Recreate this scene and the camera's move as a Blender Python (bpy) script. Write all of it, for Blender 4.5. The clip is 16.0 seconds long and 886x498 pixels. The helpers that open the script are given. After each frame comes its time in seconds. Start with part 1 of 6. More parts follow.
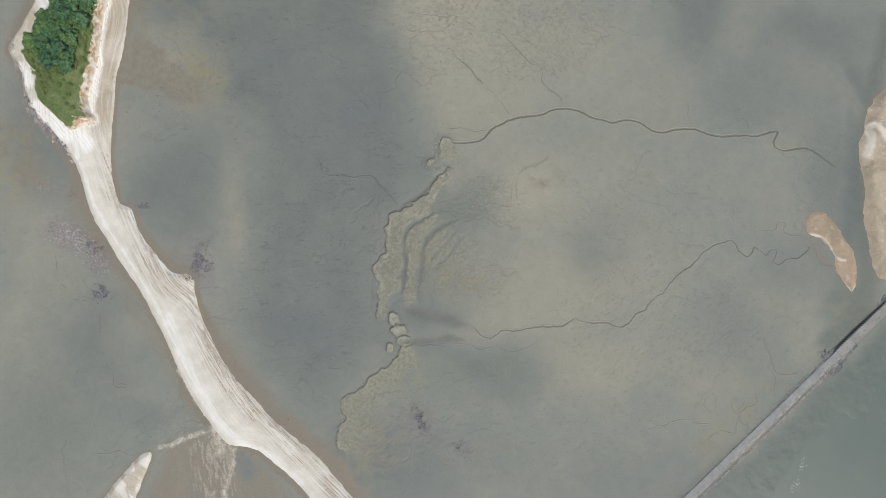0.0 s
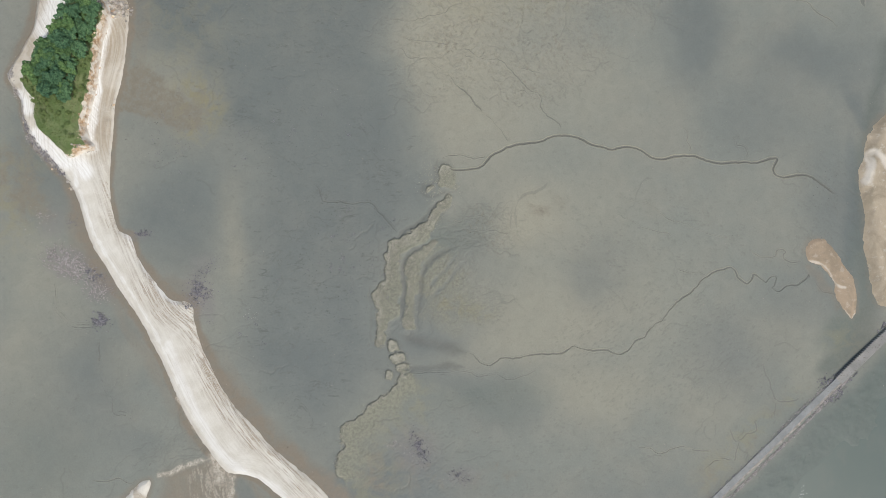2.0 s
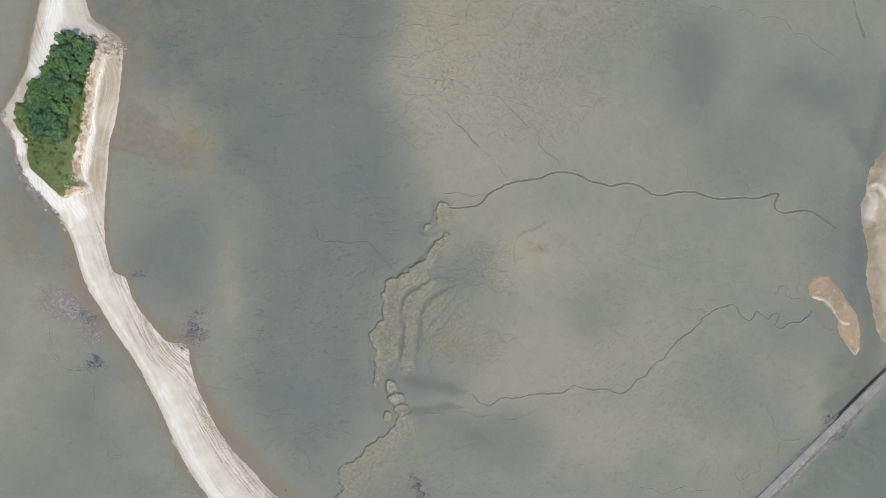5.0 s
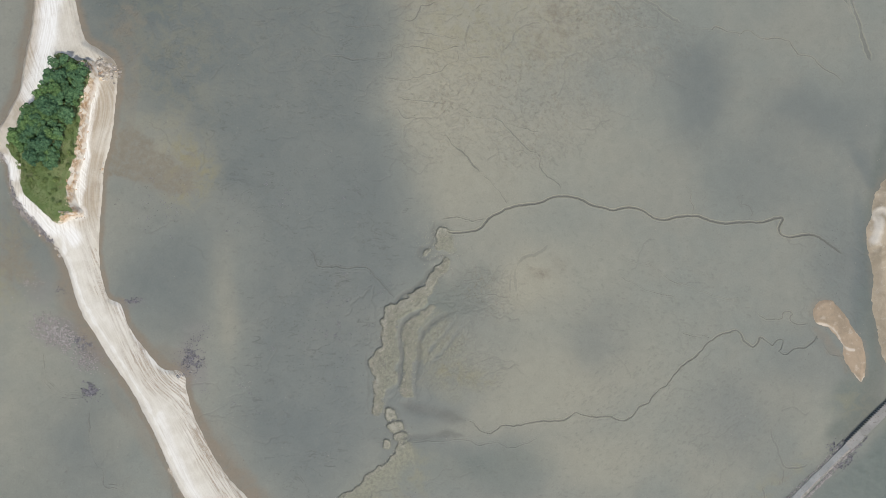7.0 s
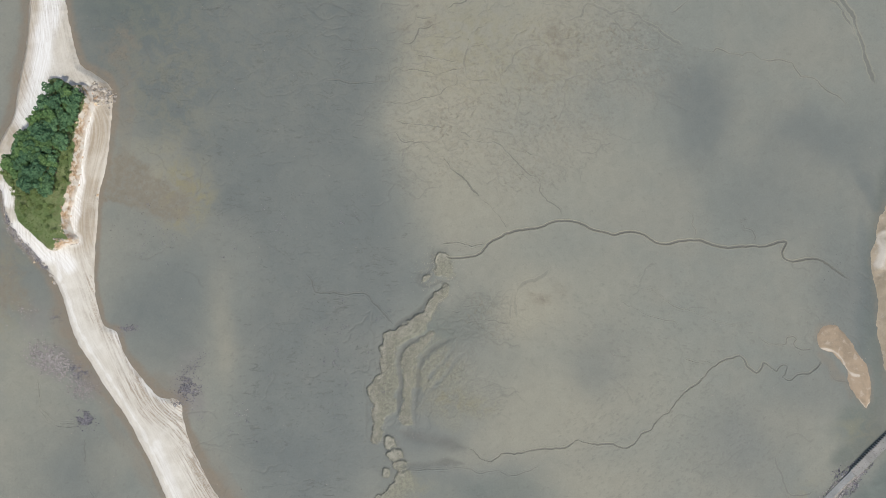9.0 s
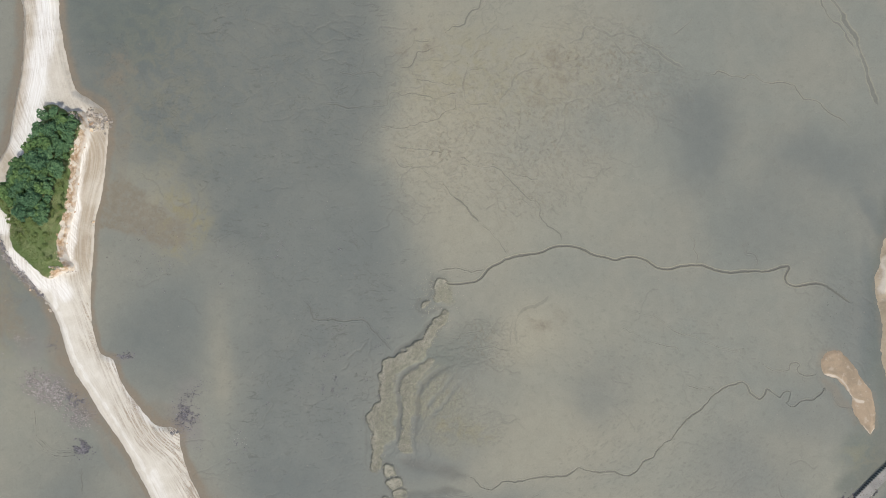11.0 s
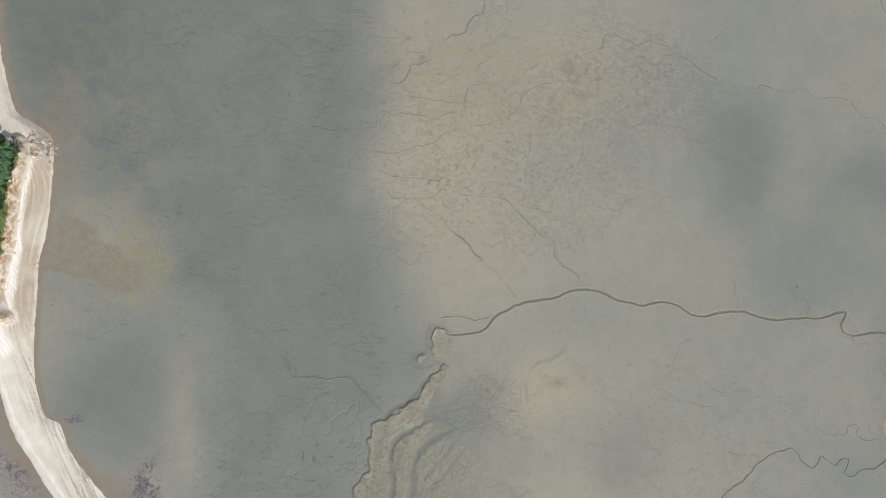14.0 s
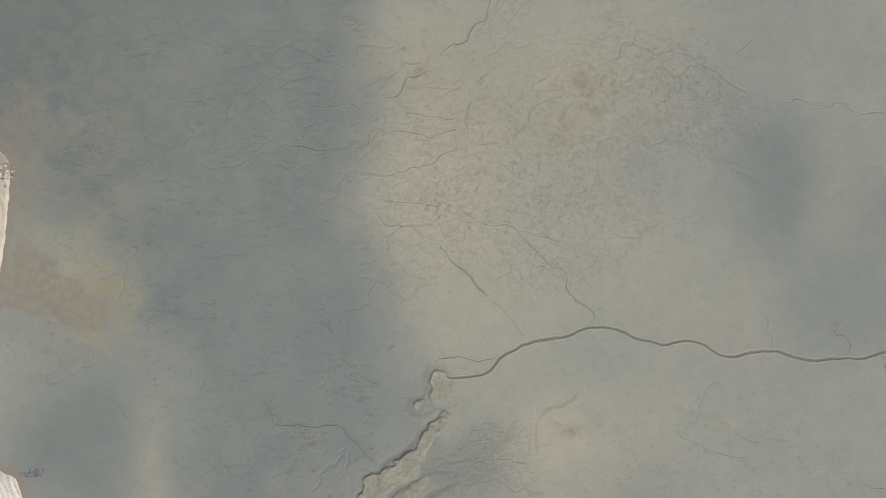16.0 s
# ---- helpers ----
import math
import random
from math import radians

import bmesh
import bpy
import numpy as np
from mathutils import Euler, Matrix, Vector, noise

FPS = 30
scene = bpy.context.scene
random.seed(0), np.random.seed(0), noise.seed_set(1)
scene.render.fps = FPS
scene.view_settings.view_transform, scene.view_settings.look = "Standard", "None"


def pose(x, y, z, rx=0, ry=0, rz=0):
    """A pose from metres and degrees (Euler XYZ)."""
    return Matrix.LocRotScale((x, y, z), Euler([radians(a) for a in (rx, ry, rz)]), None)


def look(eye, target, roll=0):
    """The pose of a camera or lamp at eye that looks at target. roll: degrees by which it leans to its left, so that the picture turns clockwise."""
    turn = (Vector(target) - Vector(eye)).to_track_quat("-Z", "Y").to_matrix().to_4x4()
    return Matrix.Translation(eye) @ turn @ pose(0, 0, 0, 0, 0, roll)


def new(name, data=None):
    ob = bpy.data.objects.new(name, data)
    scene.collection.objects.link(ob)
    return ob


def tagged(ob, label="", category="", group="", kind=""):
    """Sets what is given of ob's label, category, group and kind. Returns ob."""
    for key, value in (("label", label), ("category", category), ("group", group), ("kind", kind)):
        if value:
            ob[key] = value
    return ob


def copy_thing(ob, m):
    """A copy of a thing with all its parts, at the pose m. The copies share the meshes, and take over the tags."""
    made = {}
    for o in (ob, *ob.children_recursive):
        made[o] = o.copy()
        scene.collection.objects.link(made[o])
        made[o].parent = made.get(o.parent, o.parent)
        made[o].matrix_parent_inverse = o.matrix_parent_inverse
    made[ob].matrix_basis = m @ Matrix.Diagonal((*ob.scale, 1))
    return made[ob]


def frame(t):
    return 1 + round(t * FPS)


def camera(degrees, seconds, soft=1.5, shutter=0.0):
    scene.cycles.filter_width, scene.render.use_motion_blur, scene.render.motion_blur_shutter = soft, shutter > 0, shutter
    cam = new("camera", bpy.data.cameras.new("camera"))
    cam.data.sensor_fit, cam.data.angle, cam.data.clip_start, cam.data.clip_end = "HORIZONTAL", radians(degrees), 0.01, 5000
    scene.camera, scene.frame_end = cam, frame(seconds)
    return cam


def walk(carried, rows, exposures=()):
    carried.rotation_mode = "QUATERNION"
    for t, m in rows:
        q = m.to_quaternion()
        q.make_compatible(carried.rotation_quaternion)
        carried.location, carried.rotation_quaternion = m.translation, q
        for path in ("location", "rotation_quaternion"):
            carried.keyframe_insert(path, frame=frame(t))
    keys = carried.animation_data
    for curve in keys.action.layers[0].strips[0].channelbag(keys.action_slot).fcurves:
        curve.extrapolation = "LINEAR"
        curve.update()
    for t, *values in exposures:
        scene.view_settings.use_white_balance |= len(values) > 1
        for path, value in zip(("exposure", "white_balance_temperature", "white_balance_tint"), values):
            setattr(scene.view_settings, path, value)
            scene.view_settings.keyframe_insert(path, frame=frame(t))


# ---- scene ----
# ---- camera: a drone that looks down, flies on and then sinks ----
cam = camera(70, 16.0, soft=0.8)
PATH = [
    (0.0, 0.00, 0.00, 279.92, 1.57, -0.14, -0.00),
    (0.5, 0.05, 3.26, 279.93, 1.52, -0.13, -0.00),
    (1.0, 0.16, 6.34, 280.05, 1.51, -0.12, -0.01),
    (1.5, 0.29, 9.14, 279.82, 1.55, -0.12, -0.03),
    (2.0, 0.60, 11.71, 280.01, 1.64, -0.09, -0.04),
    (2.5, 0.81, 14.31, 280.22, 1.73, -0.06, -0.09),
    (3.0, 0.76, 16.80, 280.15, 1.81, -0.07, -0.11),
    (3.5, 0.91, 18.92, 279.68, 1.90, -0.05, -0.23),
    (4.0, 1.25, 21.63, 278.92, 1.92, -0.04, -0.35),
    (6.5, 2.08, 36.61, 274.91, 1.77, 0.01, -0.50),
    (7.0, 1.79, 39.40, 273.94, 1.76, -0.06, -0.54),
    (7.5, 1.72, 42.16, 273.22, 1.76, -0.08, -0.60),
    (8.0, 2.00, 44.70, 272.42, 1.79, -0.07, -0.66),
    (8.5, 2.23, 47.26, 271.68, 1.85, -0.03, -0.71),
    (9.0, 2.44, 49.82, 271.05, 1.89, -0.01, -0.74),
    (11.2, 3.53, 62.04, 268.08, 1.88, 0.11, -0.95),
    (11.5, 3.68, 63.70, 264.72, 1.87, 0.12, -0.97),
    (12.0, 4.23, 66.80, 257.36, 1.86, 0.25, -1.05),
    (12.5, 4.82, 69.90, 250.58, 1.82, 0.36, -1.08),
    (13.0, 5.29, 73.08, 244.19, 1.77, 0.41, -1.11),
    (13.5, 5.49, 76.10, 237.70, 1.75, 0.45, -1.17),
    (14.0, 5.58, 78.93, 231.74, 1.77, 0.45, -1.21),
    (14.5, 5.49, 81.45, 225.49, 1.86, 0.42, -1.21),
    (15.0, 5.51, 84.01, 219.98, 1.95, 0.39, -1.29),
    (15.5, 5.62, 86.68, 214.34, 2.02, 0.39, -1.33),
    (16.0, 5.74, 89.48, 208.64, 2.07, 0.43, -1.35),
]
walk(cam, [(t, pose(x, y, z, rx, ry, rz)) for t, x, y, z, rx, ry, rz in PATH],
     exposures=((0.0, -0.045, 6390, 9), (9.0, -0.04, 6410, 9.5), (11.3, 0.0, 6590, 10), (16.0, 0.045, 6600, 10)))

# ---- light: hazy midday sun and sky ----
SUN_ELEVATION, SUN_AZIMUTH = 58.0, 148.0     # degrees; azimuth clockwise from +y
world = bpy.data.worlds.new("sky")
scene.world = world
world.use_nodes = True
sky = world.node_tree.nodes.new("ShaderNodeTexSky")
sky.sky_type = "NISHITA"
sky.sun_disc = False
sky.sun_elevation, sky.sun_rotation = radians(SUN_ELEVATION), radians(SUN_AZIMUTH)
sky.dust_density = 3.0
world.node_tree.links.new(sky.outputs[0], world.node_tree.nodes["Background"].inputs[0])
world.node_tree.nodes["Background"].inputs[1].default_value = 0.12
sun_data = bpy.data.lights.new("sun", "SUN")
sun_data.energy, sun_data.angle, sun_data.color = 2.6, radians(1.5), (0.985, 0.95, 0.885)
sun = new("sun", sun_data)
az, el = radians(SUN_AZIMUTH), radians(SUN_ELEVATION)
sun.matrix_world = look((400 * math.sin(az) * math.cos(el), 400 * math.cos(az) * math.cos(el), 400 * math.sin(el)), (0, 0, 0))
scene.view_settings.exposure = 0.0


# ---- numeric helpers ----
TABLE = np.random.RandomState(7).rand(512, 512).astype(np.float32)


def value_noise(x, y, size, seed):
    """Smooth noise from 0 to 1 with cells of that size."""
    u, v = x / size + 37.3 * seed, y / size - 71.7 * seed
    iu, iv = np.floor(u).astype(np.int32), np.floor(v).astype(np.int32)
    fu, fv = (u - iu).astype(np.float32), (v - iv).astype(np.float32)
    fu, fv = fu * fu * fu * (fu * (fu * 6 - 15) + 10), fv * fv * fv * (fv * (fv * 6 - 15) + 10)
    i0, i1, j0, j1 = iu & 511, (iu + 1) & 511, iv & 511, (iv + 1) & 511
    a, b, c, d = TABLE[i0, j0], TABLE[i1, j0], TABLE[i0, j1], TABLE[i1, j1]
    return (a + (b - a) * fu) * (1 - fv) + (c + (d - c) * fu) * fv


def fbm(x, y, size, octaves=4, seed=1):
    total, amp, norm = 0.0, 1.0, 0.0
    for o in range(octaves):
        ca, sa = math.cos(0.6 * o + seed), math.sin(0.6 * o + seed)
        total = total + amp * value_noise(ca * x - sa * y, sa * x + ca * y, size / 2.03 ** o, seed * 17 + o)
        norm += amp
        amp *= 0.5
    return total / norm


def step(a, b, x):
    t = np.clip((x - a) / (b - a), 0, 1)
    return t * t * (3 - 2 * t)


def smooth(points, per=6, closed=False):
    """A Catmull-Rom curve through the points."""
    p = np.array(points, float)
    q = np.vstack([p[-1], p, p[0], p[1]]) if closed else np.vstack([2 * p[0] - p[1], p, 2 * p[-1] - p[-2]])
    out = []
    for i in range(1, len(q) - 2):
        t = np.linspace(0, 1, per, endpoint=False)[:, None]
        a, b, c, d = q[i - 1], q[i], q[i + 1], q[i + 2]
        out.append(0.5 * (2 * b + (c - a) * t + (2 * a - 5 * b + 4 * c - d) * t ** 2 + (3 * b - a - 3 * c + d) * t ** 3))
    if not closed:
        out.append(q[-2][None])
    return np.vstack(out)


def winding(line, sway, seed):
    """A smooth curve that wanders a little from side to side."""
    p = smooth(line, 8)
    dx = fbm(p[:, 0], p[:, 1], 4.0, 3, seed) - 0.5
    dy = fbm(p[:, 0], p[:, 1], 4.0, 3, seed + 1) - 0.5
    ex = fbm(p[:, 0], p[:, 1], 1.6, 2, seed + 2) - 0.5
    ey = fbm(p[:, 0], p[:, 1], 1.6, 2, seed + 3) - 0.5
    return p + sway * np.stack([2 * dx + ex, 2 * dy + ey], 1)


class Plan:
    """A grid of x and y lines, on which distances and heights are worked out."""

    def __init__(self, xs, ys):
        self.xs, self.ys = np.array(xs), np.array(ys)
        self.x, self.y = np.meshgrid(self.xs.astype(np.float32), self.ys.astype(np.float32))

    def window(self, points, margin):
        """The part of the plan round some points: its slices and a plan of its own."""
        p = np.array(points)
        i = np.searchsorted(self.xs, [p[:, 0].min() - margin, p[:, 0].max() + margin])
        j = np.searchsorted(self.ys, [p[:, 1].min() - margin, p[:, 1].max() + margin])
        where = (slice(j[0], j[1]), slice(i[0], i[1]))
        return where, Plan(self.xs[where[1]], self.ys[where[0]])

    def near(self, line, reach, closed=False):
        """Distance to a line, no more than reach, and the length along it of the nearest point."""
        p = np.array(line)
        if closed:
            p = np.vstack([p, p[0]])
        dist, along = np.full(self.x.shape, reach, np.float32), np.zeros(self.x.shape, np.float32)
        run = 0.0
        for a, b in zip(p[:-1], p[1:]):
            i0, i1 = np.searchsorted(self.xs, [min(a[0], b[0]) - reach, max(a[0], b[0]) + reach])
            j0, j1 = np.searchsorted(self.ys, [min(a[1], b[1]) - reach, max(a[1], b[1]) + reach])
            ab = b - a
            length = math.hypot(*ab)
            if i1 > i0 and j1 > j0 and length > 1e-6:
                x, y = self.x[j0:j1, i0:i1], self.y[j0:j1, i0:i1]
                t = np.clip(((x - a[0]) * ab[0] + (y - a[1]) * ab[1]) / length ** 2, 0, 1)
                d = np.hypot(x - a[0] - t * ab[0], y - a[1] - t * ab[1])
                closer = d < dist[j0:j1, i0:i1]
                dist[j0:j1, i0:i1][closer] = d[closer]
                along[j0:j1, i0:i1][closer] = (run + t * length)[closer]
            run += length
        return dist, along

    def carve(self, strokes):
        """How deep many small furrows cut: strokes of line, width and depth."""
        cut = np.zeros(self.x.shape)
        for line, width, depth in strokes:
            for a, b in zip(line[:-1], line[1:]):
                i0, i1 = np.searchsorted(self.xs, [min(a[0], b[0]) - width, max(a[0], b[0]) + width])
                j0, j1 = np.searchsorted(self.ys, [min(a[1], b[1]) - width, max(a[1], b[1]) + width])
                ab = b - a
                square = ab @ ab
                if i1 > i0 and j1 > j0 and square > 1e-9:
                    x, y = self.x[j0:j1, i0:i1], self.y[j0:j1, i0:i1]
                    t = np.clip(((x - a[0]) * ab[0] + (y - a[1]) * ab[1]) / square, 0, 1)
                    d = np.hypot(x - a[0] - t * ab[0], y - a[1] - t * ab[1])
                    cut[j0:j1, i0:i1] = np.maximum(cut[j0:j1, i0:i1], depth * (1 - step(0.1 * width, 0.75 * width, d)))
        return cut

    def inside(self, outline, reach=12.0):
        """Distance in from an outline: above 0 inside, below 0 outside."""
        p = np.array(outline)
        dist, _ = self.near(p, reach, closed=True)
        odd = np.zeros(self.x.shape, bool)
        for a, b in zip(p, np.roll(p, -1, 0)):
            if a[1] == b[1]:
                continue
            rows = (a[1] > self.ys) != (b[1] > self.ys)
            if rows.any():
                cut = a[0] + (self.ys[rows] - a[1]) * (b[0] - a[0]) / (b[1] - a[1])
                odd[rows] ^= self.xs[None, :] < cut[:, None]
        return np.where(odd, dist, -dist)


def sheet_mesh(name, plan, z, keep=None, masks=None):
    """A terrain mesh over the plan; keep says which points are used; masks become point attributes."""
    ny, nx = plan.x.shape
    if keep is None:
        keep = np.ones((ny, nx), bool)
    number = np.full((ny, nx), -1)
    number[keep] = np.arange(keep.sum())
    quads = np.stack([number[:-1, :-1], number[:-1, 1:], number[1:, 1:], number[1:, :-1]], -1).reshape(-1, 4)
    quads = quads[(quads >= 0).all(1)]
    me = bpy.data.meshes.new(name)
    me.vertices.add(int(keep.sum()))
    me.vertices.foreach_set("co", np.stack([plan.x[keep], plan.y[keep], z[keep]], -1).astype(np.float32).ravel())
    me.loops.add(quads.size)
    me.loops.foreach_set("vertex_index", quads.astype(np.int32).ravel())
    me.polygons.add(len(quads))
    me.polygons.foreach_set("loop_start", np.arange(0, quads.size, 4, dtype=np.int32))
    me.polygons.foreach_set("use_smooth", np.ones(len(quads), bool))
    me.update(calc_edges=True)
    for key, channels in (masks or {}).items():
        at = me.attributes.new(key, "FLOAT_COLOR", "POINT")
        full = [np.broadcast_to(c, (ny, nx))[keep] for c in channels] + [np.zeros(int(keep.sum()))] * (4 - len(channels))
        at.data.foreach_set("color", np.stack(full, -1).astype(np.float32).ravel())
    return me


# ---- materials ----
class Shader:
    """A node material that is put together step by step."""

    def __init__(self, name, roughness=0.8, specular=0.3):
        self.mat = bpy.data.materials.new(name)
        self.mat.use_nodes = True
        self.tree = self.mat.node_tree
        self.bsdf = self.tree.nodes["Principled BSDF"]
        self.bsdf.inputs["Roughness"].default_value = roughness
        self.bsdf.inputs["Specular IOR Level"].default_value = specular
        self.place = self.node("ShaderNodeNewGeometry").outputs["Position"]

    def node(self, kind, **values):
        n = self.tree.nodes.new(kind)
        for key, value in values.items():
            n.inputs[key].default_value = value
        return n

    def put(self, value, socket):
        if isinstance(value, bpy.types.NodeSocket):
            self.tree.links.new(value, socket)
        else:
            socket.default_value = (*value, 1) if isinstance(value, tuple) and len(value) == 3 and socket.type == "RGBA" else value

    def noise(self, size, detail=4, rough=0.55, stretch=None, distortion=0.0, vector=None):
        vec = vector or self.place
        if stretch:
            m = self.node("ShaderNodeMapping")
            m.inputs["Scale"].default_value = stretch
            self.put(vec, m.inputs["Vector"])
            vec = m.outputs[0]
        n = self.node("ShaderNodeTexNoise", Scale=1 / size, Detail=detail, Roughness=rough, Distortion=distortion)
        self.put(vec, n.inputs["Vector"])
        return n.outputs["Fac"]

    def cells(self, size, feature="F1"):
        n = self.node("ShaderNodeTexVoronoi", Scale=1 / size)
        n.feature = feature
        self.put(self.place, n.inputs["Vector"])
        return n.outputs["Distance"]

    def span(self, value, low, high, to_low=0.0, to_high=1.0):
        n = self.node("ShaderNodeMapRange")
        n.interpolation_type = "SMOOTHSTEP"
        for key, v in zip(("Value", "From Min", "From Max", "To Min", "To Max"), (value, low, high, to_low, to_high)):
            self.put(v, n.inputs[key])
        return n.outputs[0]

    def maths(self, operation, a, b=0.0):
        n = self.node("ShaderNodeMath")
        n.operation = operation
        self.put(a, n.inputs[0])
        self.put(b, n.inputs[1])
        return n.outputs[0]

    def mix(self, fac, a, b, blend="MIX"):
        n = self.node("ShaderNodeMix")
        n.data_type, n.blend_type = "RGBA", blend
        self.put(fac, n.inputs[0])
        self.put(a, n.inputs[6])
        self.put(b, n.inputs[7])
        return n.outputs[2]

    def mask(self, name):
        n = self.node("ShaderNodeAttribute")
        n.attribute_name = name
        s = self.node("ShaderNodeSeparateColor")
        self.put(n.outputs["Color"], s.inputs[0])
        return [*s.outputs[:3], n.outputs["Alpha"]]

    def chance(self):
        return self.node("ShaderNodeObjectInfo").outputs["Random"]

    def island(self):
        return self.node("ShaderNodeNewGeometry").outputs["Random Per Island"]

    def bump(self, height, distance, strength=1.0):
        b = self.node("ShaderNodeBump", Strength=strength, Distance=distance)
        old = self.bsdf.inputs["Normal"].links
        if old:
            self.put(old[0].from_socket, b.inputs["Normal"])
        self.put(height, b.inputs["Height"])
        self.put(b.outputs[0], self.bsdf.inputs["Normal"])

    def done(self, colour, roughness=None):
        self.put(colour, self.bsdf.inputs["Base Color"])
        if roughness is not None:
            self.put(roughness, self.bsdf.inputs["Roughness"])
        return self.mat


def mud_material():
    s = Shader("tidal_mud", 0.75, 0.25)
    # wet: painted cloud shade as well as ground that is really wet
    wet, apron, bank, stain = s.mask("mud_a")
    creek, pale, algae, rubble = s.mask("mud_b")
    rough, white, specks, film = s.mask("mud_c")
    scoured = s.mask("mud_d")[0]
    broad, mid, fine = s.noise(45, 5, 0.6), s.noise(6, 7, 0.62, distortion=0.8), s.noise(0.8, 5, 0.65)
    blotch = s.noise(2.6, 5, 0.6, distortion=0.3)
    grain = s.noise(1.6, 4, 0.6)
    ragged = s.noise(9, 7, 0.66, distortion=0.5)
    colour = s.mix(s.span(broad, 0.35, 0.65), (0.208, 0.219, 0.188), (0.232, 0.233, 0.193))
    colour = s.mix(pale, colour, (0.318, 0.299, 0.224))
    # drifting cloud shade put into the mud colour, together with true wetness
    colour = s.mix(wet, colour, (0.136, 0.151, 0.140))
    colour = s.mix(film, colour, (0.113, 0.135, 0.117))
    colour = s.mix(s.maths("MULTIPLY", algae, s.span(mid, 0.40, 0.62)), colour, (0.225, 0.208, 0.125))
    colour = s.mix(s.maths("MULTIPLY", s.span(s.maths("ADD", stain, s.maths("MULTIPLY", s.maths("SUBTRACT", ragged, 0.5), 1.3)), 0.22, 0.62), s.span(blotch, 0.3, 0.6, 0.35, 0.95)), colour, (0.202, 0.182, 0.139))
    colour = s.mix(s.maths("MULTIPLY", apron, s.span(mid, 0.3, 0.6, 0.6, 1.0)), colour, (0.212, 0.181, 0.137))
    clump = s.noise(1.3, 5, 0.7, distortion=0.4)
    colour = s.mix(s.span(bank, 0.05, 0.6, 0.0, 0.9), colour, s.mix(s.span(clump, 0.34, 0.62), (0.190, 0.188, 0.140), (0.262, 0.258, 0.192)))
    colour = s.mix(s.maths("MULTIPLY", s.span(bank, 0.62, 0.95), s.span(clump, 0.36, 0.58, 0.25, 0.95)), colour, (0.345, 0.332, 0.265))
    colour = s.mix(s.maths("MULTIPLY", rubble, s.span(fine, 0.38, 0.58, 0.25, 0.85)), colour, (0.205, 0.188, 0.180))
    colour = s.mix(s.maths("MULTIPLY", creek, 0.85), colour, (0.126, 0.125, 0.108))
    colour = s.mix(s.maths("MULTIPLY", white, s.span(fine, 0.34, 0.55, 0.3, 1.0)), colour, (0.56, 0.50, 0.41))
    # hummocks and brown hollows of the washed ground, mottling, damp blotches
    swirl = s.noise(1.8, 4, 0.56, stretch=(1.0, 0.7, 1), distortion=0.5)
    patchy = s.span(s.noise(12, 4), 0.34, 0.62, 0.25, 1.0)
    rough = s.maths("MULTIPLY", rough, patchy)
    hollow = s.maths("MULTIPLY", rough, s.span(swirl, 0.36, 0.47, 1.0, 0.0))
    crown = s.maths("MULTIPLY", rough, s.span(swirl, 0.50, 0.66))
    colour = s.mix(s.maths("MULTIPLY", hollow, s.span(s.noise(14, 3), 0.35, 0.65, 0.25, 0.6)), colour, (0.205, 0.186, 0.138))
    colour = s.mix(s.maths("MULTIPLY", crown, 0.22), colour, (0.300, 0.298, 0.255))
    smudge = s.noise(2.6, 6, 0.66, stretch=(0.36, 1.0, 1), distortion=0.9)
    scour = s.maths("MULTIPLY", s.span(smudge, 0.575, 0.66), s.span(s.noise(17, 4), 0.44, 0.58))
    scour = s.maths("MULTIPLY", scour, s.maths("MULTIPLY", s.span(scoured, 0.0, 1.0, 0.12, 1.0), s.span(film, 0.1, 0.6, 1.0, 0.15)))
    colour = s.mix(s.maths("MULTIPLY", scour, 0.42), colour, (0.098, 0.100, 0.088))
    wander = s.noise(11, 7, 0.6, stretch=(0.6, 1.0, 1), distortion=0.6)
    crack = s.span(s.maths("ABSOLUTE", s.maths("SUBTRACT", wander, 0.5)), 0.0, 0.011, 1.0, 0.0)
    crack = s.maths("MULTIPLY", crack, s.maths("MULTIPLY", s.span(s.noise(21, 3), 0.5, 0.6), scoured))
    colour = s.mix(s.maths("MULTIPLY", crack, 0.4), colour, (0.098, 0.098, 0.085))
    flecks = s.maths("MULTIPLY", s.span(s.cells(3.1), 0.05, 0.09, 1.0, 0.0), s.span(s.noise(9, 4), 0.5, 0.6))
    colour = s.mix(s.maths("MULTIPLY", flecks, 0.5), colour, (0.34, 0.29, 0.25))
    colour = s.mix(0.42, colour, s.mix(mid, (0.35, 0.35, 0.355), (0.65, 0.65, 0.64)), "OVERLAY")
    colour = s.mix(s.span(blotch, 0.58, 0.66, 0.0, 0.14), colour, (0.13, 0.122, 0.098))
    colour = s.mix(0.42, colour, s.mix(fine, (0.35, 0.35, 0.35), (0.65, 0.65, 0.65)), "OVERLAY")
    dots = s.span(s.maths("ADD", s.cells(1.05), s.maths("MULTIPLY", s.maths("SUBTRACT", s.noise(1.7, 3), 0.45), 0.9)), 0.10, 0.20, 1.0, 0.0)
    dots = s.maths("MULTIPLY", dots, s.maths("MULTIPLY", s.span(s.noise(3.5, 3), 0.40, 0.56), s.maths("MAXIMUM", specks, 0.12)))
    colour = s.mix(s.maths("MULTIPLY", dots, 0.9), colour, (0.075, 0.075, 0.07))
    s.bump(mid, 0.4, 0.3)
    s.bump(s.maths("MULTIPLY", s.maths("ADD", scour, crack), -1.0), 0.1, 0.6)
    s.bump(s.maths("SUBTRACT", s.maths("MULTIPLY", crown, 0.6), hollow), 0.2, 0.7)
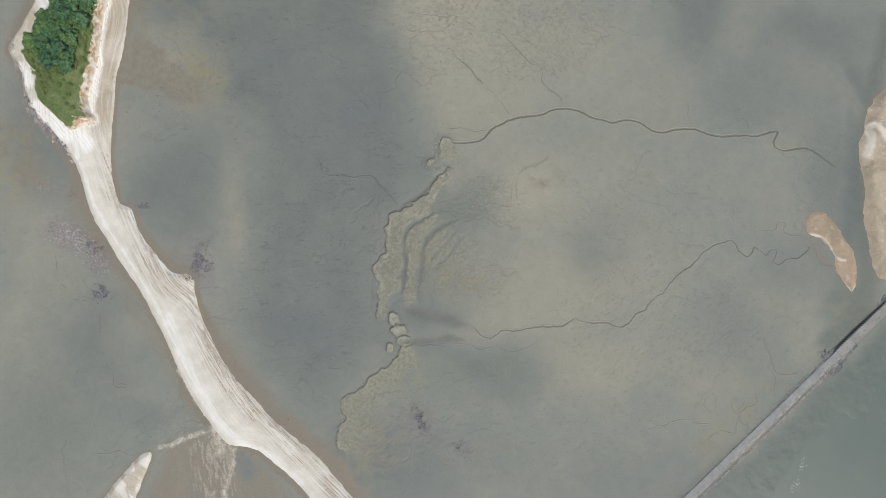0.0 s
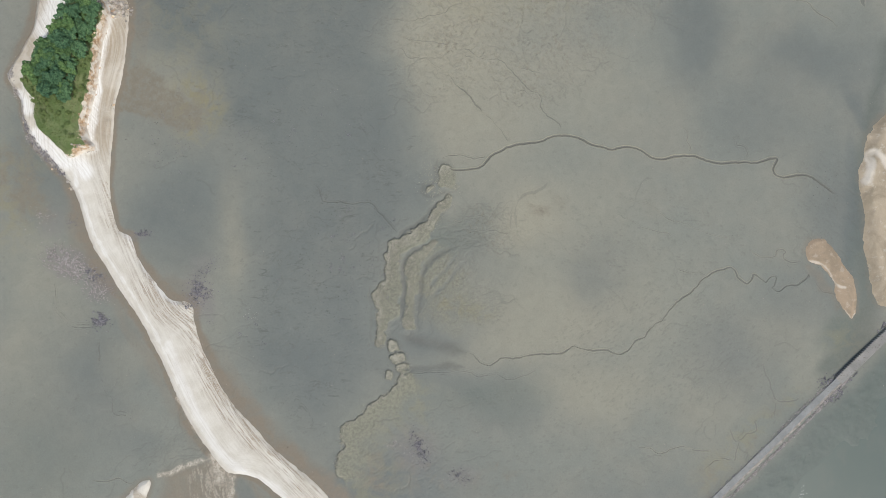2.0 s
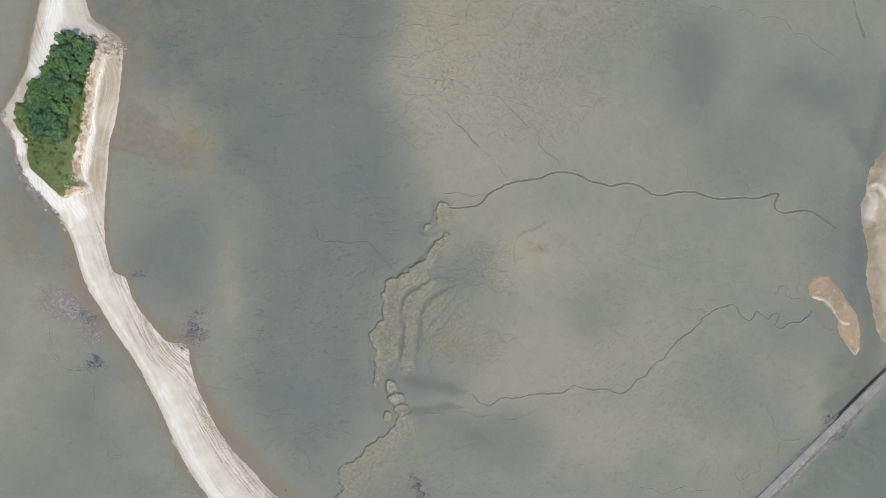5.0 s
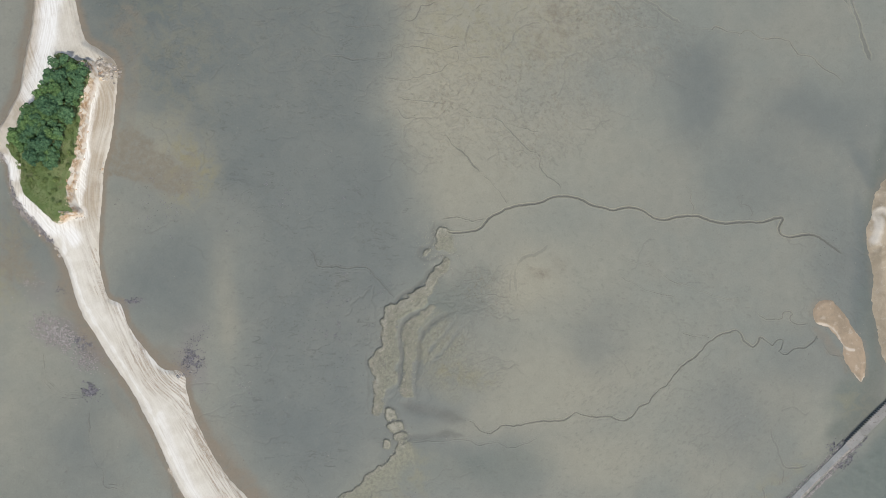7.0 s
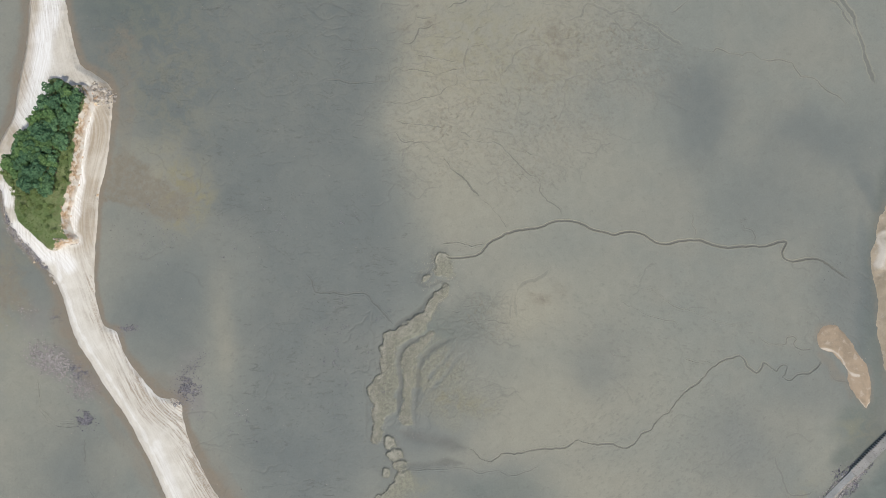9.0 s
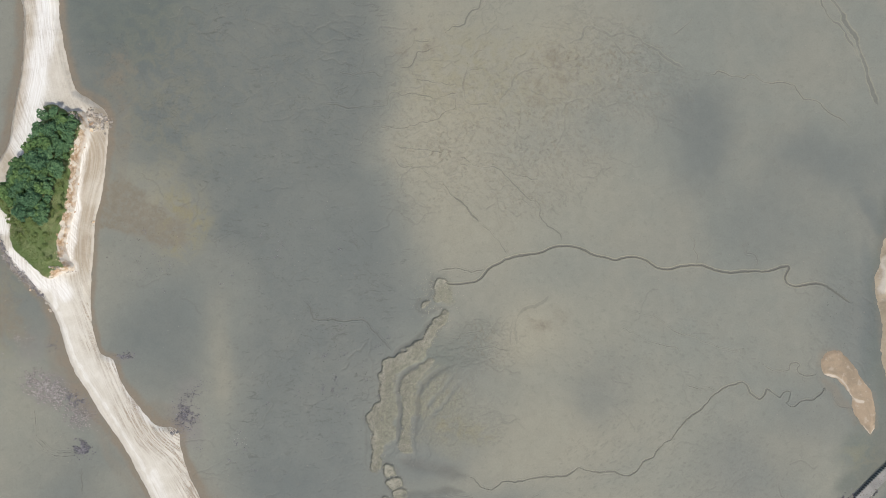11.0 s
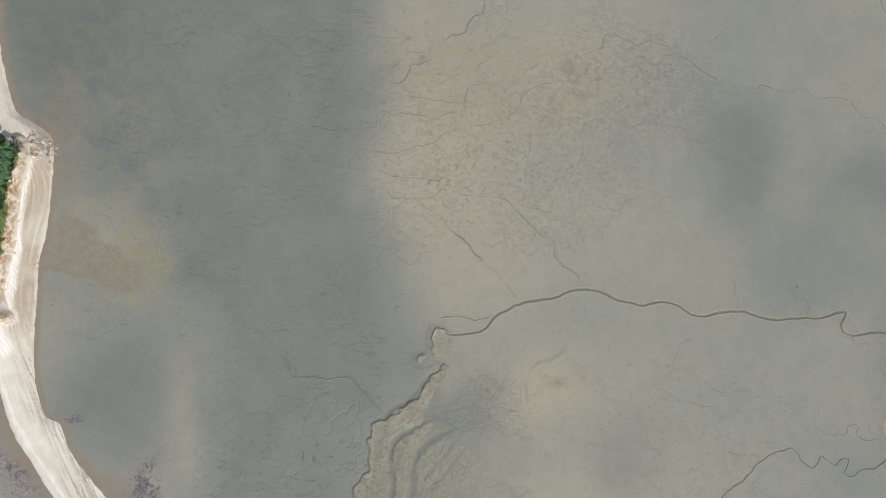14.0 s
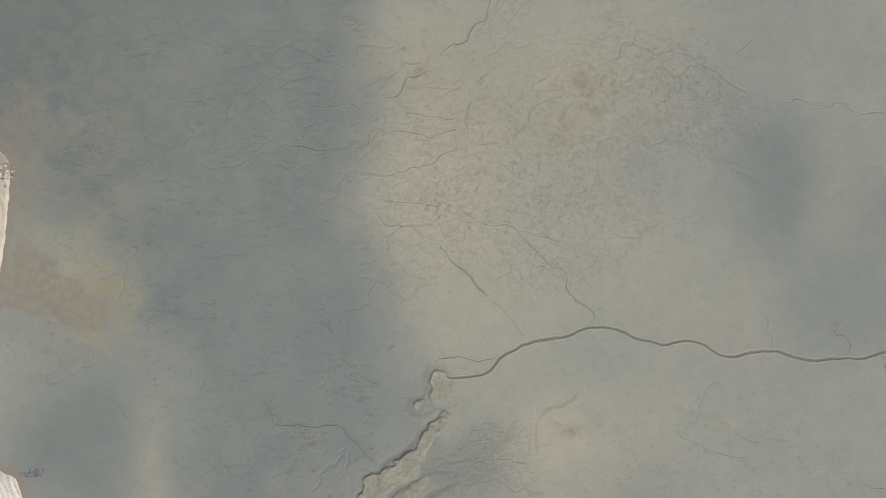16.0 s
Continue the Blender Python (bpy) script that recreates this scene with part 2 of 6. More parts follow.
    s.bump(s.maths("MULTIPLY", s.maths("ADD", rough, 0.2), grain), 0.3, 0.4)
    s.bump(s.maths("MULTIPLY", bank, clump), 0.9, 0.7)
    s.bump(fine, 0.12, 0.4)
    return s.done(colour, s.span(wet, 0, 1, 0.8, 0.5))


def sand_material(name, light, dark, streak):
    s = Shader(name, 0.9, 0.2)
    across, along, ruts, brown = s.mask("lane")
    east, run, white, _ = s.mask("edge")

    def lane(a, b):
        v = s.node("ShaderNodeCombineXYZ")
        s.put(a, v.inputs[0])
        s.put(b, v.inputs[1])
        return v.outputs[0]
    west_lane, east_lane = lane(across, along), lane(east, run)
    broad, fine = s.noise(8, 5, 0.6), s.noise(0.6, 5, 0.65)
    lines = s.noise(0.5, 3, 0.6, stretch=(1, 0.03, 1), vector=west_lane)
    long_lines = s.noise(1.5, 4, 0.6, stretch=(1, 0.03, 1), vector=west_lane)
    rails = s.noise(0.75, 4, 0.62, stretch=(1, 0.03, 1), vector=east_lane)
    hatch = s.noise(0.34, 4, 0.65, stretch=(0.25, 1.0, 1), distortion=0.5, vector=east_lane)
    colour = s.mix(s.span(broad, 0.3, 0.7), dark, light)
    colour = s.mix(s.span(long_lines, 0.42, 0.66, 0.0, 0.45), colour, light)
    colour = s.mix(s.span(lines, 0.54, 0.68, 0.0, 0.16), colour, streak)
    colour = s.mix(s.maths("MULTIPLY", brown, s.span(rails, 0.36, 0.58, 0.7, 1.0)), colour, (0.405, 0.345, 0.262))
    colour = s.mix(s.maths("MULTIPLY", white, s.span(lines, 0.36, 0.6, 1.0, 0.6)), colour, (0.82, 0.81, 0.77))
    broken = s.maths("MULTIPLY", s.span(hatch, 0.40, 0.58, 0.25, 1.0), s.span(rails, 0.46, 0.57))
    colour = s.mix(s.maths("MULTIPLY", ruts, broken), colour, streak)
    dashes = s.maths("MULTIPLY", s.span(s.noise(0.75, 3, 0.6, stretch=(1, 0.06, 1), vector=east_lane), 0.55, 0.62), s.span(s.noise(5, 3), 0.42, 0.56))
    colour = s.mix(s.maths("MULTIPLY", s.span(ruts, 0.15, 0.7), s.maths("MULTIPLY", dashes, 0.75)), colour, streak)
    colour = s.mix(0.55, colour, s.mix(fine, (0.34, 0.34, 0.34), (0.66, 0.66, 0.66)), "OVERLAY")
    s.bump(s.maths("SUBTRACT", lines, s.maths("MULTIPLY", ruts, broken)), 0.25, 0.5)
    s.bump(fine, 0.12, 0.5)
    return s.done(colour)


def bar_material(name, damp, dry, crest):
    """Wave-washed sand: damp and dry patches, soft ripples, a paler crest."""
    s = Shader(name, 0.9, 0.2)
    white = s.mask("edge")[2]
    brown = s.mask("lane")[3]
    big, mid, fine = s.noise(11, 5, 0.6, distortion=0.6), s.noise(2.2, 5, 0.6), s.noise(0.5, 4, 0.65)
    ripple = s.noise(0.8, 2, 0.5, stretch=(1, 0.25, 1), distortion=0.4)
    colour = s.mix(s.span(big, 0.36, 0.60), damp, dry)
    colour = s.mix(s.span(mid, 0.54, 0.68, 0, 0.35), colour, crest)
    colour = s.mix(white, colour, crest)
    colour = s.mix(brown, colour, damp)
    colour = s.mix(0.3, colour, s.mix(ripple, (0.38, 0.38, 0.38), (0.62, 0.62, 0.62)), "OVERLAY")
    colour = s.mix(0.45, colour, s.mix(fine, (0.36, 0.36, 0.36), (0.64, 0.64, 0.64)), "OVERLAY")
    s.bump(ripple, 0.12, 0.5)
    s.bump(fine, 0.1, 0.4)
    return s.done(colour)


def hill_material():
    s = Shader("meadow_grass", 0.95, 0.15)
    rock, bare, talus, _ = s.mask("hill")
    big, mid, fine = s.noise(7, 5, 0.6), s.noise(1.4, 5, 0.65), s.noise(0.4, 4, 0.6)
    colour = s.mix(s.span(big, 0.35, 0.65), (0.118, 0.168, 0.062), (0.185, 0.218, 0.102))
    colour = s.mix(s.span(mid, 0.50, 0.66, 0, 0.5), colour, (0.082, 0.118, 0.042))
    colour = s.mix(s.maths("MULTIPLY", bare, s.span(mid, 0.46, 0.6, 0, 0.5)), colour, (0.200, 0.172, 0.095))
    stone = s.mix(s.span(mid, 0.35, 0.65), (0.42, 0.265, 0.145), (0.66, 0.53, 0.38))
    stone = s.mix(s.span(s.cells(1.3), 0.5, 0.8, 0, 0.5), stone, (0.22, 0.15, 0.10))
    stone = s.mix(s.span(fine, 0.55, 0.7, 0, 0.6), stone, (0.15, 0.11, 0.08))
    stone = s.mix(s.span(s.noise(3.2, 4, 0.6), 0.46, 0.58, 0, 0.85), stone, (0.72, 0.67, 0.58))
    stone = s.mix(s.maths("MULTIPLY", talus, s.span(mid, 0.3, 0.62, 1.0, 0.55)), stone, (0.74, 0.70, 0.63))
    colour = s.mix(s.span(s.maths("ADD", rock, s.maths("MULTIPLY", s.maths("SUBTRACT", mid, 0.5), 1.2)), 0.4, 0.6), colour, stone)
    colour = s.mix(0.5, colour, s.mix(fine, (0.32, 0.32, 0.32), (0.68, 0.68, 0.68)), "OVERLAY")
    s.bump(mid, 0.4, 0.6)
    s.bump(fine, 0.2, 0.6)
    return s.done(colour)


def simple_material(name, low, high, size, roughness=0.85, bump=0.05, per="", spots=None, vary=0.7):
    """Two-coloured, grainy at two sizes; per: 'object' or 'island' shifts the tone from piece to piece."""
    s = Shader(name, roughness, 0.3)
    big, small = s.noise(size, 5, 0.6), s.noise(size / 7, 4, 0.65)
    colour = s.mix(s.span(big, 0.3, 0.7), low, high)
    if spots:
        colour = s.mix(s.span(small, 0.55, 0.68), colour, spots)
    if per:
        tone = s.chance() if per == "object" else s.island()
        colour = s.mix(vary, colour, s.mix(tone, (0.25, 0.25, 0.25), (0.75, 0.75, 0.75)), "OVERLAY")
    colour = s.mix(0.4, colour, s.mix(small, (0.35, 0.35, 0.35), (0.65, 0.65, 0.65)), "OVERLAY")
    s.bump(small, bump)
    return s.done(colour)


def water_material():
    s = Shader("turbid_water", 0.12, 0.5)
    broad, mid = s.noise(60, 4, 0.55), s.noise(9, 5, 0.6, stretch=(1, 0.6, 1))
    colour = s.mix(s.span(broad, 0.35, 0.65), (0.112, 0.141, 0.121), (0.124, 0.152, 0.130))
    colour = s.mix(s.span(mid, 0.5, 0.75, 0, 0.25), colour, (0.16, 0.17, 0.145))
    s.bump(s.noise(0.8, 3, 0.5), 0.04, 0.25)
    return s.done(colour)


def leaf_material(name, low, high):
    s = Shader(name, 0.75, 0.12)
    colour = s.mix(s.island(), low, high)
    colour = s.mix(0.5, colour, s.mix(s.chance(), (0.27, 0.32, 0.30), (0.72, 0.68, 0.52)), "OVERLAY")
    s.bsdf.inputs["Subsurface Weight"].default_value = 0.0
    return s.done(colour)


MUD = mud_material()
SAND = sand_material("pale_sand", (0.665, 0.632, 0.552), (0.560, 0.522, 0.440), (0.335, 0.270, 0.200))
BAR_SAND = bar_material("orange_sand", (0.285, 0.228, 0.160), (0.372, 0.290, 0.202), (0.56, 0.49, 0.40))
DRY_BAR = bar_material("buff_sand", (0.312, 0.262, 0.186), (0.425, 0.355, 0.258), (0.64, 0.59, 0.50))
GRASS = hill_material()
WATER = water_material()
LEAVES = leaf_material("tree_leaves", (0.046, 0.108, 0.062), (0.138, 0.238, 0.124))
LIGHT_LEAVES = leaf_material("light_tree_leaves", (0.055, 0.118, 0.048), (0.150, 0.235, 0.098))
BRUSH = leaf_material("shrub_leaves", (0.090, 0.140, 0.048), (0.190, 0.232, 0.100))
BARK = simple_material("bark", (0.08, 0.06, 0.045), (0.14, 0.11, 0.085), 0.5)
ORANGE_ROCK = simple_material("weathered_orange_rock", (0.42, 0.28, 0.16), (0.68, 0.57, 0.43), 1.6, per="object", bump=0.1)
GREY_ROCK = simple_material("grey_rock", (0.21, 0.188, 0.160), (0.50, 0.455, 0.395), 1.2, per="object", bump=0.1)
RUBBLE_PALE = simple_material("pale_rubble", (0.235, 0.215, 0.200), (0.41, 0.38, 0.355), 1.0, per="island", bump=0.05)
RUBBLE_DARK = simple_material("dark_rubble", (0.10, 0.10, 0.112), (0.25, 0.238, 0.248), 1.0, per="island", bump=0.05)
CONCRETE = simple_material("old_concrete", (0.225, 0.233, 0.226), (0.285, 0.29, 0.275), 3.0, per="object", spots=(0.19, 0.175, 0.16), vary=0.09)
FOAM = simple_material("foam", (0.26, 0.27, 0.26), (0.42, 0.43, 0.41), 0.6)
DECK = simple_material("worn_deck", (0.225, 0.222, 0.205), (0.295, 0.285, 0.262), 6.5, per="object", spots=(0.135, 0.115, 0.09), vary=0.2)


# ---- outlines and lines of the plan, in metres ----
SAND_EAST = [(-162.0, 186.3), (-160.4, 173.8), (-158.6, 163.7), (-156.8, 153.8), (-154.8, 146.3), (-152.8, 140.8), (-147.4, 136.8), (-142.0, 133.2), (-139.0, 128.7), 
    (-138.8, 122.5), (-139.4, 113.9), (-140.4, 104.1), (-142.3, 93.0), (-144.4, 84.5), (-145.1, 74.7), (-145.8, 64.9), (-146.2, 54.9), (-146.2, 47.9), 
    (-145.6, 40.6), (-143.7, 33.3), (-141.5, 28.4), (-136.4, 25.9), (-134.2, 18.7), (-131.0, 12.6), (-126.1, 6.5), (-123.0, 2.2), (-117.6, -2.2), 
    (-111.4, -2.8), (-108.5, -6.2), (-108.0, -11.7), (-106.3, -17.7), (-103.1, -26.1), (-99.5, -33.3)]
SAND_EAST_SOUTH = [(-94.8, -41.8), (-88.5, -50.5), (-81.0, -57.9), (-74.7, -65.3), (-66.0, -72.7), (-54.8, -81.3), (-47.3, -89.9), (-37.4, -101.5), (-22.5, -120.5)
    ]
SAND_WEST_SOUTH = [(-44.7, -120.5), (-58.4, -101.4), (-67.1, -92.4), (-74.6, -86.2), (-80.8, -81.3), (-87.5, -79.8), (-93.2, -79.3), (-98.2, -74.4), (-103.2, -67.8), 
    (-108.3, -60.4), (-113.3, -51.7), (-118.4, -40.6), (-123.5, -29.4), (-129.4, -18.3), (-136.2, -7.1), (-142.6, 1.7), (-147.7, 10.4), (-154.1, 20.4), 
    (-158.0, 30.4), (-160.7, 40.5), (-164.5, 48.5), (-170.9, 55.6), (-174.8, 60.6), (-181.1, 67.0), (-185.8, 78.3), (-187.0, 85.9), (-191.1, 92.3), 
    (-193.0, 97.4)]
SAND_WEST = [(-188.8, 105.3), (-185.4, 111.5), (-181.6, 119.3), (-180.7, 126.7), (-180.0, 132.9), (-178.3, 140.3), (-176.5, 151.5), (-175.9, 163.9), (-175.7, 173.9), 
    (-176.8, 186.5)]
SAND_OUTLINE = SAND_EAST + SAND_EAST_SOUTH + SAND_WEST_SOUTH + SAND_WEST
SPIT_OUTLINE = [(-132.8, -83.2), (-130.1, -81.5), (-127.1, -81.3), (-127.5, -85.7), (-129.4, -91.1), (-133.7, -101.4), (-142.1, -120.4), (-163.1, -120.4), (-148.1, -101.3), 
    (-140.1, -91.1)]
FAN_OUTLINE = [(-98.2, -71.0), (-108.1, -73.9), (-116.7, -76.9), (-122.9, -79.3), (-120.2, -81.3), (-121.6, -88.6), (-126.4, -98.4), (-133.5, -120.4), (-56.0, -120.4), (-66.0, -102.0),
    (-74.0, -91.0), (-81.0, -84.0), (-87.0, -80.0), (-92.0, -76.4)]
POND_OUTLINE = [(-89.7, -81.1), (-87.0, -79.8), (-84.5, -81.1), (-82.0, -84.8), (-80.0, -89.7), (-81.9, -93.8), (-85.4, -94.6), (-88.4, -92.1), (-89.9, -87.2)]
HILL_OUTLINE = [(-161.3, 132.2), (-157.5, 130.7), (-155.1, 128.7), (-152.2, 129.2), (-148.7, 129.1), (-147.0, 125.1), (-147.4, 120.3), (-149.7, 114.3), (-150.9, 108.3), 
    (-152.0, 100.0), (-152.7, 92.9), (-154.7, 83.4), (-156.6, 77.5), (-156.8, 72.7), (-155.6, 68.0), (-153.0, 64.4), (-157.0, 64.0), (-160.0, 62.1), 
    (-162.4, 61.0), (-164.0, 62.7), (-168.3, 66.5), (-172.6, 70.6), (-175.0, 73.7), (-176.2, 78.9), (-176.0, 85.5), (-179.8, 88.4), (-181.5, 92.0), 
    (-181.3, 96.1), (-178.1, 100.3), (-175.8, 106.2), (-174.8, 108.6), (-171.1, 111.0), (-169.7, 115.5), (-168.3, 117.4), (-163.5, 120.4), (-162.2, 126.4)
    ]
WOOD_OUTLINE = [(-158.2, 130.0), (-153.0, 126.9), (-147.8, 126.1), (-147.3, 120.5), (-150.5, 113.9), (-153.3, 105.9), (-156.5, 96.5), (-157.4, 88.1), (-159.2, 84.4), 
    (-166.2, 84.9), (-170.9, 87.3), (-174.2, 92.5), (-177.0, 96.8), (-172.9, 105.2), (-168.3, 109.8), (-165.5, 115.0), (-160.4, 119.2), (-159.1, 125.3)
    ]
# oyster banks: rise, how far in from the edge it stays firm, outline
RIDGE_WEST = [(1.9, 41.7), (-1.8, 39.0), (-5.1, 34.4), (-6.8, 31.5), (-9.2, 30.1), (-14.2, 27.7), (-17.8, 24.1), (-22.7, 22.2), (-22.8, 19.2), (-24.7, 16.8),
    (-24.5, 13.2), (-25.0, 9.5), (-24.8, 5.9), (-28.0, 3.5), (-30.2, -0.8), (-29.2, -3.7), (-28.0, -6.2), (-28.5, -9.8), (-28.1, -13.4), (-28.3, -18.2),
    (-29.1, -21.8), (-27.6, -23.5)]
RIDGE_EAST = [(-25.0, -21.9), (-24.2, -15.9), (-22.5, -12.3), (-18.8, -9.9), (-17.6, -7.0), (-18.8, -3.8), (-17.3, -0.2), (-16.8, 3.4), (-18.0, 8.3), (-18.4, 11.9),
    (-17.9, 15.6), (-14.9, 18.9), (-11.3, 20.8), (-6.9, 22.7), (-4.6, 26.4), (-2.7, 30.0), (-0.2, 34.9), (3.0, 38.5), (4.8, 40.9)]
BANKS = [
    (0.42, 9.0, RIDGE_WEST + RIDGE_EAST),
    (0.30, 6.0, [(-2.7, 23.9), (-7.6, 20.3), (-12.5, 17.4), (-15.2, 14.3), (-15.8, 9.5), (-14.8, 4.6), (-15.1, -2.7), (-15.9, -9.9), (-16.9, -13.5), (-15.2, -15.5),
        (-12.0, -15.5), (-11.5, -12.4), (-12.0, -7.5), (-11.0, -2.7), (-10.7, 3.3), (-11.4, 7.0), (-9.4, 10.6), (-7.2, 15.5), (-4.0, 19.1), (-0.3, 22.7)]),
    (0.30, 4.0, [(0.3, 58.1), (-1.2, 54.7), (-0.7, 51.8), (-1.7, 49.3), (-2.3, 47.9), (-5.7, 47.4), (-6.4, 44.7), (-5.2, 44.9), (-2.3, 46.9), (1.2, 46.4),
        (3.6, 45.6), (6.8, 46.1), (6.1, 50.7), (5.4, 54.4), (3.7, 57.4)]),
    (0.40, 4.0, [(2.4, 44.6), (4.6, 44.4), (5.3, 42.4), (3.3, 41.7), (1.9, 42.9)]),
    (0.50, 4.0, [(-22.8, -21.4), (-21.1, -20.7), (-19.6, -22.4), (-18.4, -24.8), (-20.1, -25.8), (-22.6, -24.3)]),
    (0.50, 4.0, [(-21.4, -27.2), (-18.2, -26.0), (-16.0, -27.3), (-15.8, -29.9), (-17.7, -31.1), (-19.7, -30.4), (-21.9, -28.4)]),
    (0.45, 4.0, [(-19.0, -31.6), (-15.6, -30.6), (-13.6, -32.8), (-16.1, -33.8), (-18.5, -33.3)]),
    (0.35, 4.0, [(-23.6, -34.2), (-21.9, -34.9), (-22.2, -37.1), (-23.8, -36.6)]),
]
BANKS += [
    (0.30, 2.6, [(-17.2, -35.0), (-15.7, -36.9), (-13.3, -35.2), (-11.8, -37.2), (-10.3, -41.6), (-9.0, -46.6), (-9.7, -52.8), (-11.5, -57.7), (-15.2, -63.9), (-20.1, -71.3),
        (-25.1, -78.7), (-35.0, -83.6), (-43.7, -81.1), (-46.4, -77.4), (-46.4, -73.2), (-44.9, -70.0), (-43.0, -67.6), (-44.0, -65.1), (-44.2, -61.4), (-43.3, -58.4),
        (-40.5, -56.5), (-37.1, -54.5), (-33.9, -51.5), (-31.4, -48.6), (-27.7, -46.6), (-24.4, -44.1), (-21.0, -40.9), (-19.0, -38.2)]),
]
SOUTH_RIM = [(-14.5, -35.2), (-17.2, -35.0), (-19.0, -38.2), (-21.0, -40.9), (-24.4, -44.1), (-27.7, -46.6), (-31.4, -48.6), (-33.9, -51.5), (-37.1, -54.5), (-40.5, -56.5),
    (-43.3, -58.4), (-44.2, -61.4), (-44.0, -65.1), (-43.0, -67.6), (-44.9, -70.0), (-46.4, -73.2), (-46.4, -77.4)]
CREEKS = [  # width, depth, line
    (1.05, 0.26, [(2.9, 57.1), (6.3, 55.1), (13.6, 55.3), (17.3, 56.2), (19.8, 58.1), (22.2, 61.0), (25.9, 63.0), (30.8, 65.3), (37.0, 66.7), 
    (44.3, 67.6), (49.2, 69.5), (54.1, 70.2), (60.2, 69.4), (66.2, 66.6), (72.3, 64.9), (75.9, 63.8), (79.6, 64.8), (84.5, 65.0), 
    (89.3, 63.4), (94.1, 60.2), (99.0, 59.9), (106.4, 61.1), (112.5, 61.2), (118.5, 59.0), (125.8, 57.9), (135.6, 58.5), (140.4, 58.2), 
    (146.6, 59.9), (149.7, 59.6), (147.7, 55.5), (148.8, 52.5), (152.5, 51.7), (159.8, 52.6), (164.6, 51.6), (170.6, 47.9), (174.2, 44.7), 
    (176.6, 43.4)]),
]
CREEKS += [
    (0.9, 0.32, [(0.3, 60.3), (4.0, 61.3), (9.3, 61.7), (13.2, 60.4), (17.4, 60.1), (21.5, 61.1)]),
]
CREEKS += [
    (1.05, 0.34, [(11.0, -25.2), (14.5, -26.8), (17.4, -30.4), (22.2, -31.2), (27.0, -28.4), (33.1, -28.5), (41.5, -26.6), 
    (52.4, -26.3), (56.1, -24.4), (58.5, -23.2), (64.5, -25.2), (73.0, -24.9), (77.7, -26.6), (81.4, -25.9), (83.8, -23.5), (85.6, -20.5), 
    (90.0, -19.5), (92.0, -15.7), (93.7, -14.1), (97.4, -11.7), (99.9, -8.1), (104.9, -3.4), (109.8, 0.2), (113.5, 3.7), (117.2, 7.3), 
    (122.1, 9.7), (127.0, 11.8), (129.9, 10.3), (131.8, 7.1), (134.1, 4.9), (136.6, 5.1), (138.3, 8.3), (141.0, 7.3), (143.8, 4.6), 
    (145.8, 7.0), (148.3, 7.2), (147.7, 3.8), (146.7, 2.1), (149.8, 1.1), (153.5, 3.3), (158.4, 4.4), (162.8, 8.0)]),
]
CREEKS += [
    (0.6, 0.16, [(162.8, 8.0), (165.7, 7.2), (166.1, 4.3), (169.2, 0.7), (174.0, -0.6), (176.3, -4.7), (177.8, -9.1)]),
    (0.8, 0.25, [(114.5, 143.8), (120.6, 142.7), (123.1, 144.2), (128.0, 142.1), (132.9, 141.1), (136.6, 142.0), (141.4, 139.3), (152.5, 138.4), (155.4, 136.6), 
    (158.5, 132.1), (163.3, 130.8), (169.3, 125.3), (174.2, 122.8), (178.9, 117.8)]),
    (0.8, 0.25, [(53.4, 70.5), (52.5, 74.9), (49.3, 77.8), (46.9, 79.8), (44.5, 83.5), (44.6, 87.2), (42.2, 89.7), (38.6, 91.7), (35.0, 95.9), 
    (31.3, 99.7), (26.5, 104.2), (19.2, 105.2)]),
]
CREEKS += [
    (1.1, 0.35, [(2.7, 98.8), (6.8, 93.8), (11.6, 89.6), (15.2, 85.1), (18.8, 80.2)]),
    (0.5, 0.15, [(18.8, 80.2), (23.7, 76.4), (27.3, 72.2), (31.3, 65.8)]),
    (0.7, 0.25, [(-57.5, 50.5), (-54.6, 46.8), (-52.2, 40.7), (-44.9, 40.9), (-40.0, 39.9), (-30.3, 40.0), (-26.7, 35.6), (-21.2, 29.9), (-18.3, 26.5)
    ]),
    (0.5, 0.15, [(79.2, 43.3), (85.2, 41.1), (91.3, 39.8), (100.8, 33.4), (106.9, 31.6), (112.9, 28.9), (124.9, 24.9), (129.8, 25.3)]),
    (0.5, 0.15, [(76.6, 36.1), (83.8, 32.6), (93.4, 28.1), (100.7, 26.8), (103.1, 24.1)]),
]
CREEKS += [
    (0.5, 0.2, [(129.8, 70.8), (131.4, 68.6), (132.9, 70.0), (132.1, 66.1), (135.3, 65.1), (136.4, 61.7), (133.6, 58.3)]),
    (0.5, 0.2, [(108.4, 75.5), (107.6, 73.8), (110.0, 71.3), (109.5, 68.4), (111.3, 64.9), (110.3, 61.0)]),
    (0.6, 0.2, [(135.7, 19.9), (139.3, 17.4), (142.9, 15.9), (147.8, 16.4), (149.6, 19.2), (152.7, 18.7), (151.9, 15.3), (156.2, 13.8), (161.1, 14.8)
    ]),
    (0.5, 0.2, [(104.0, 10.6), (108.8, 9.1), (114.9, 9.5), (117.7, 7.5)]),
]
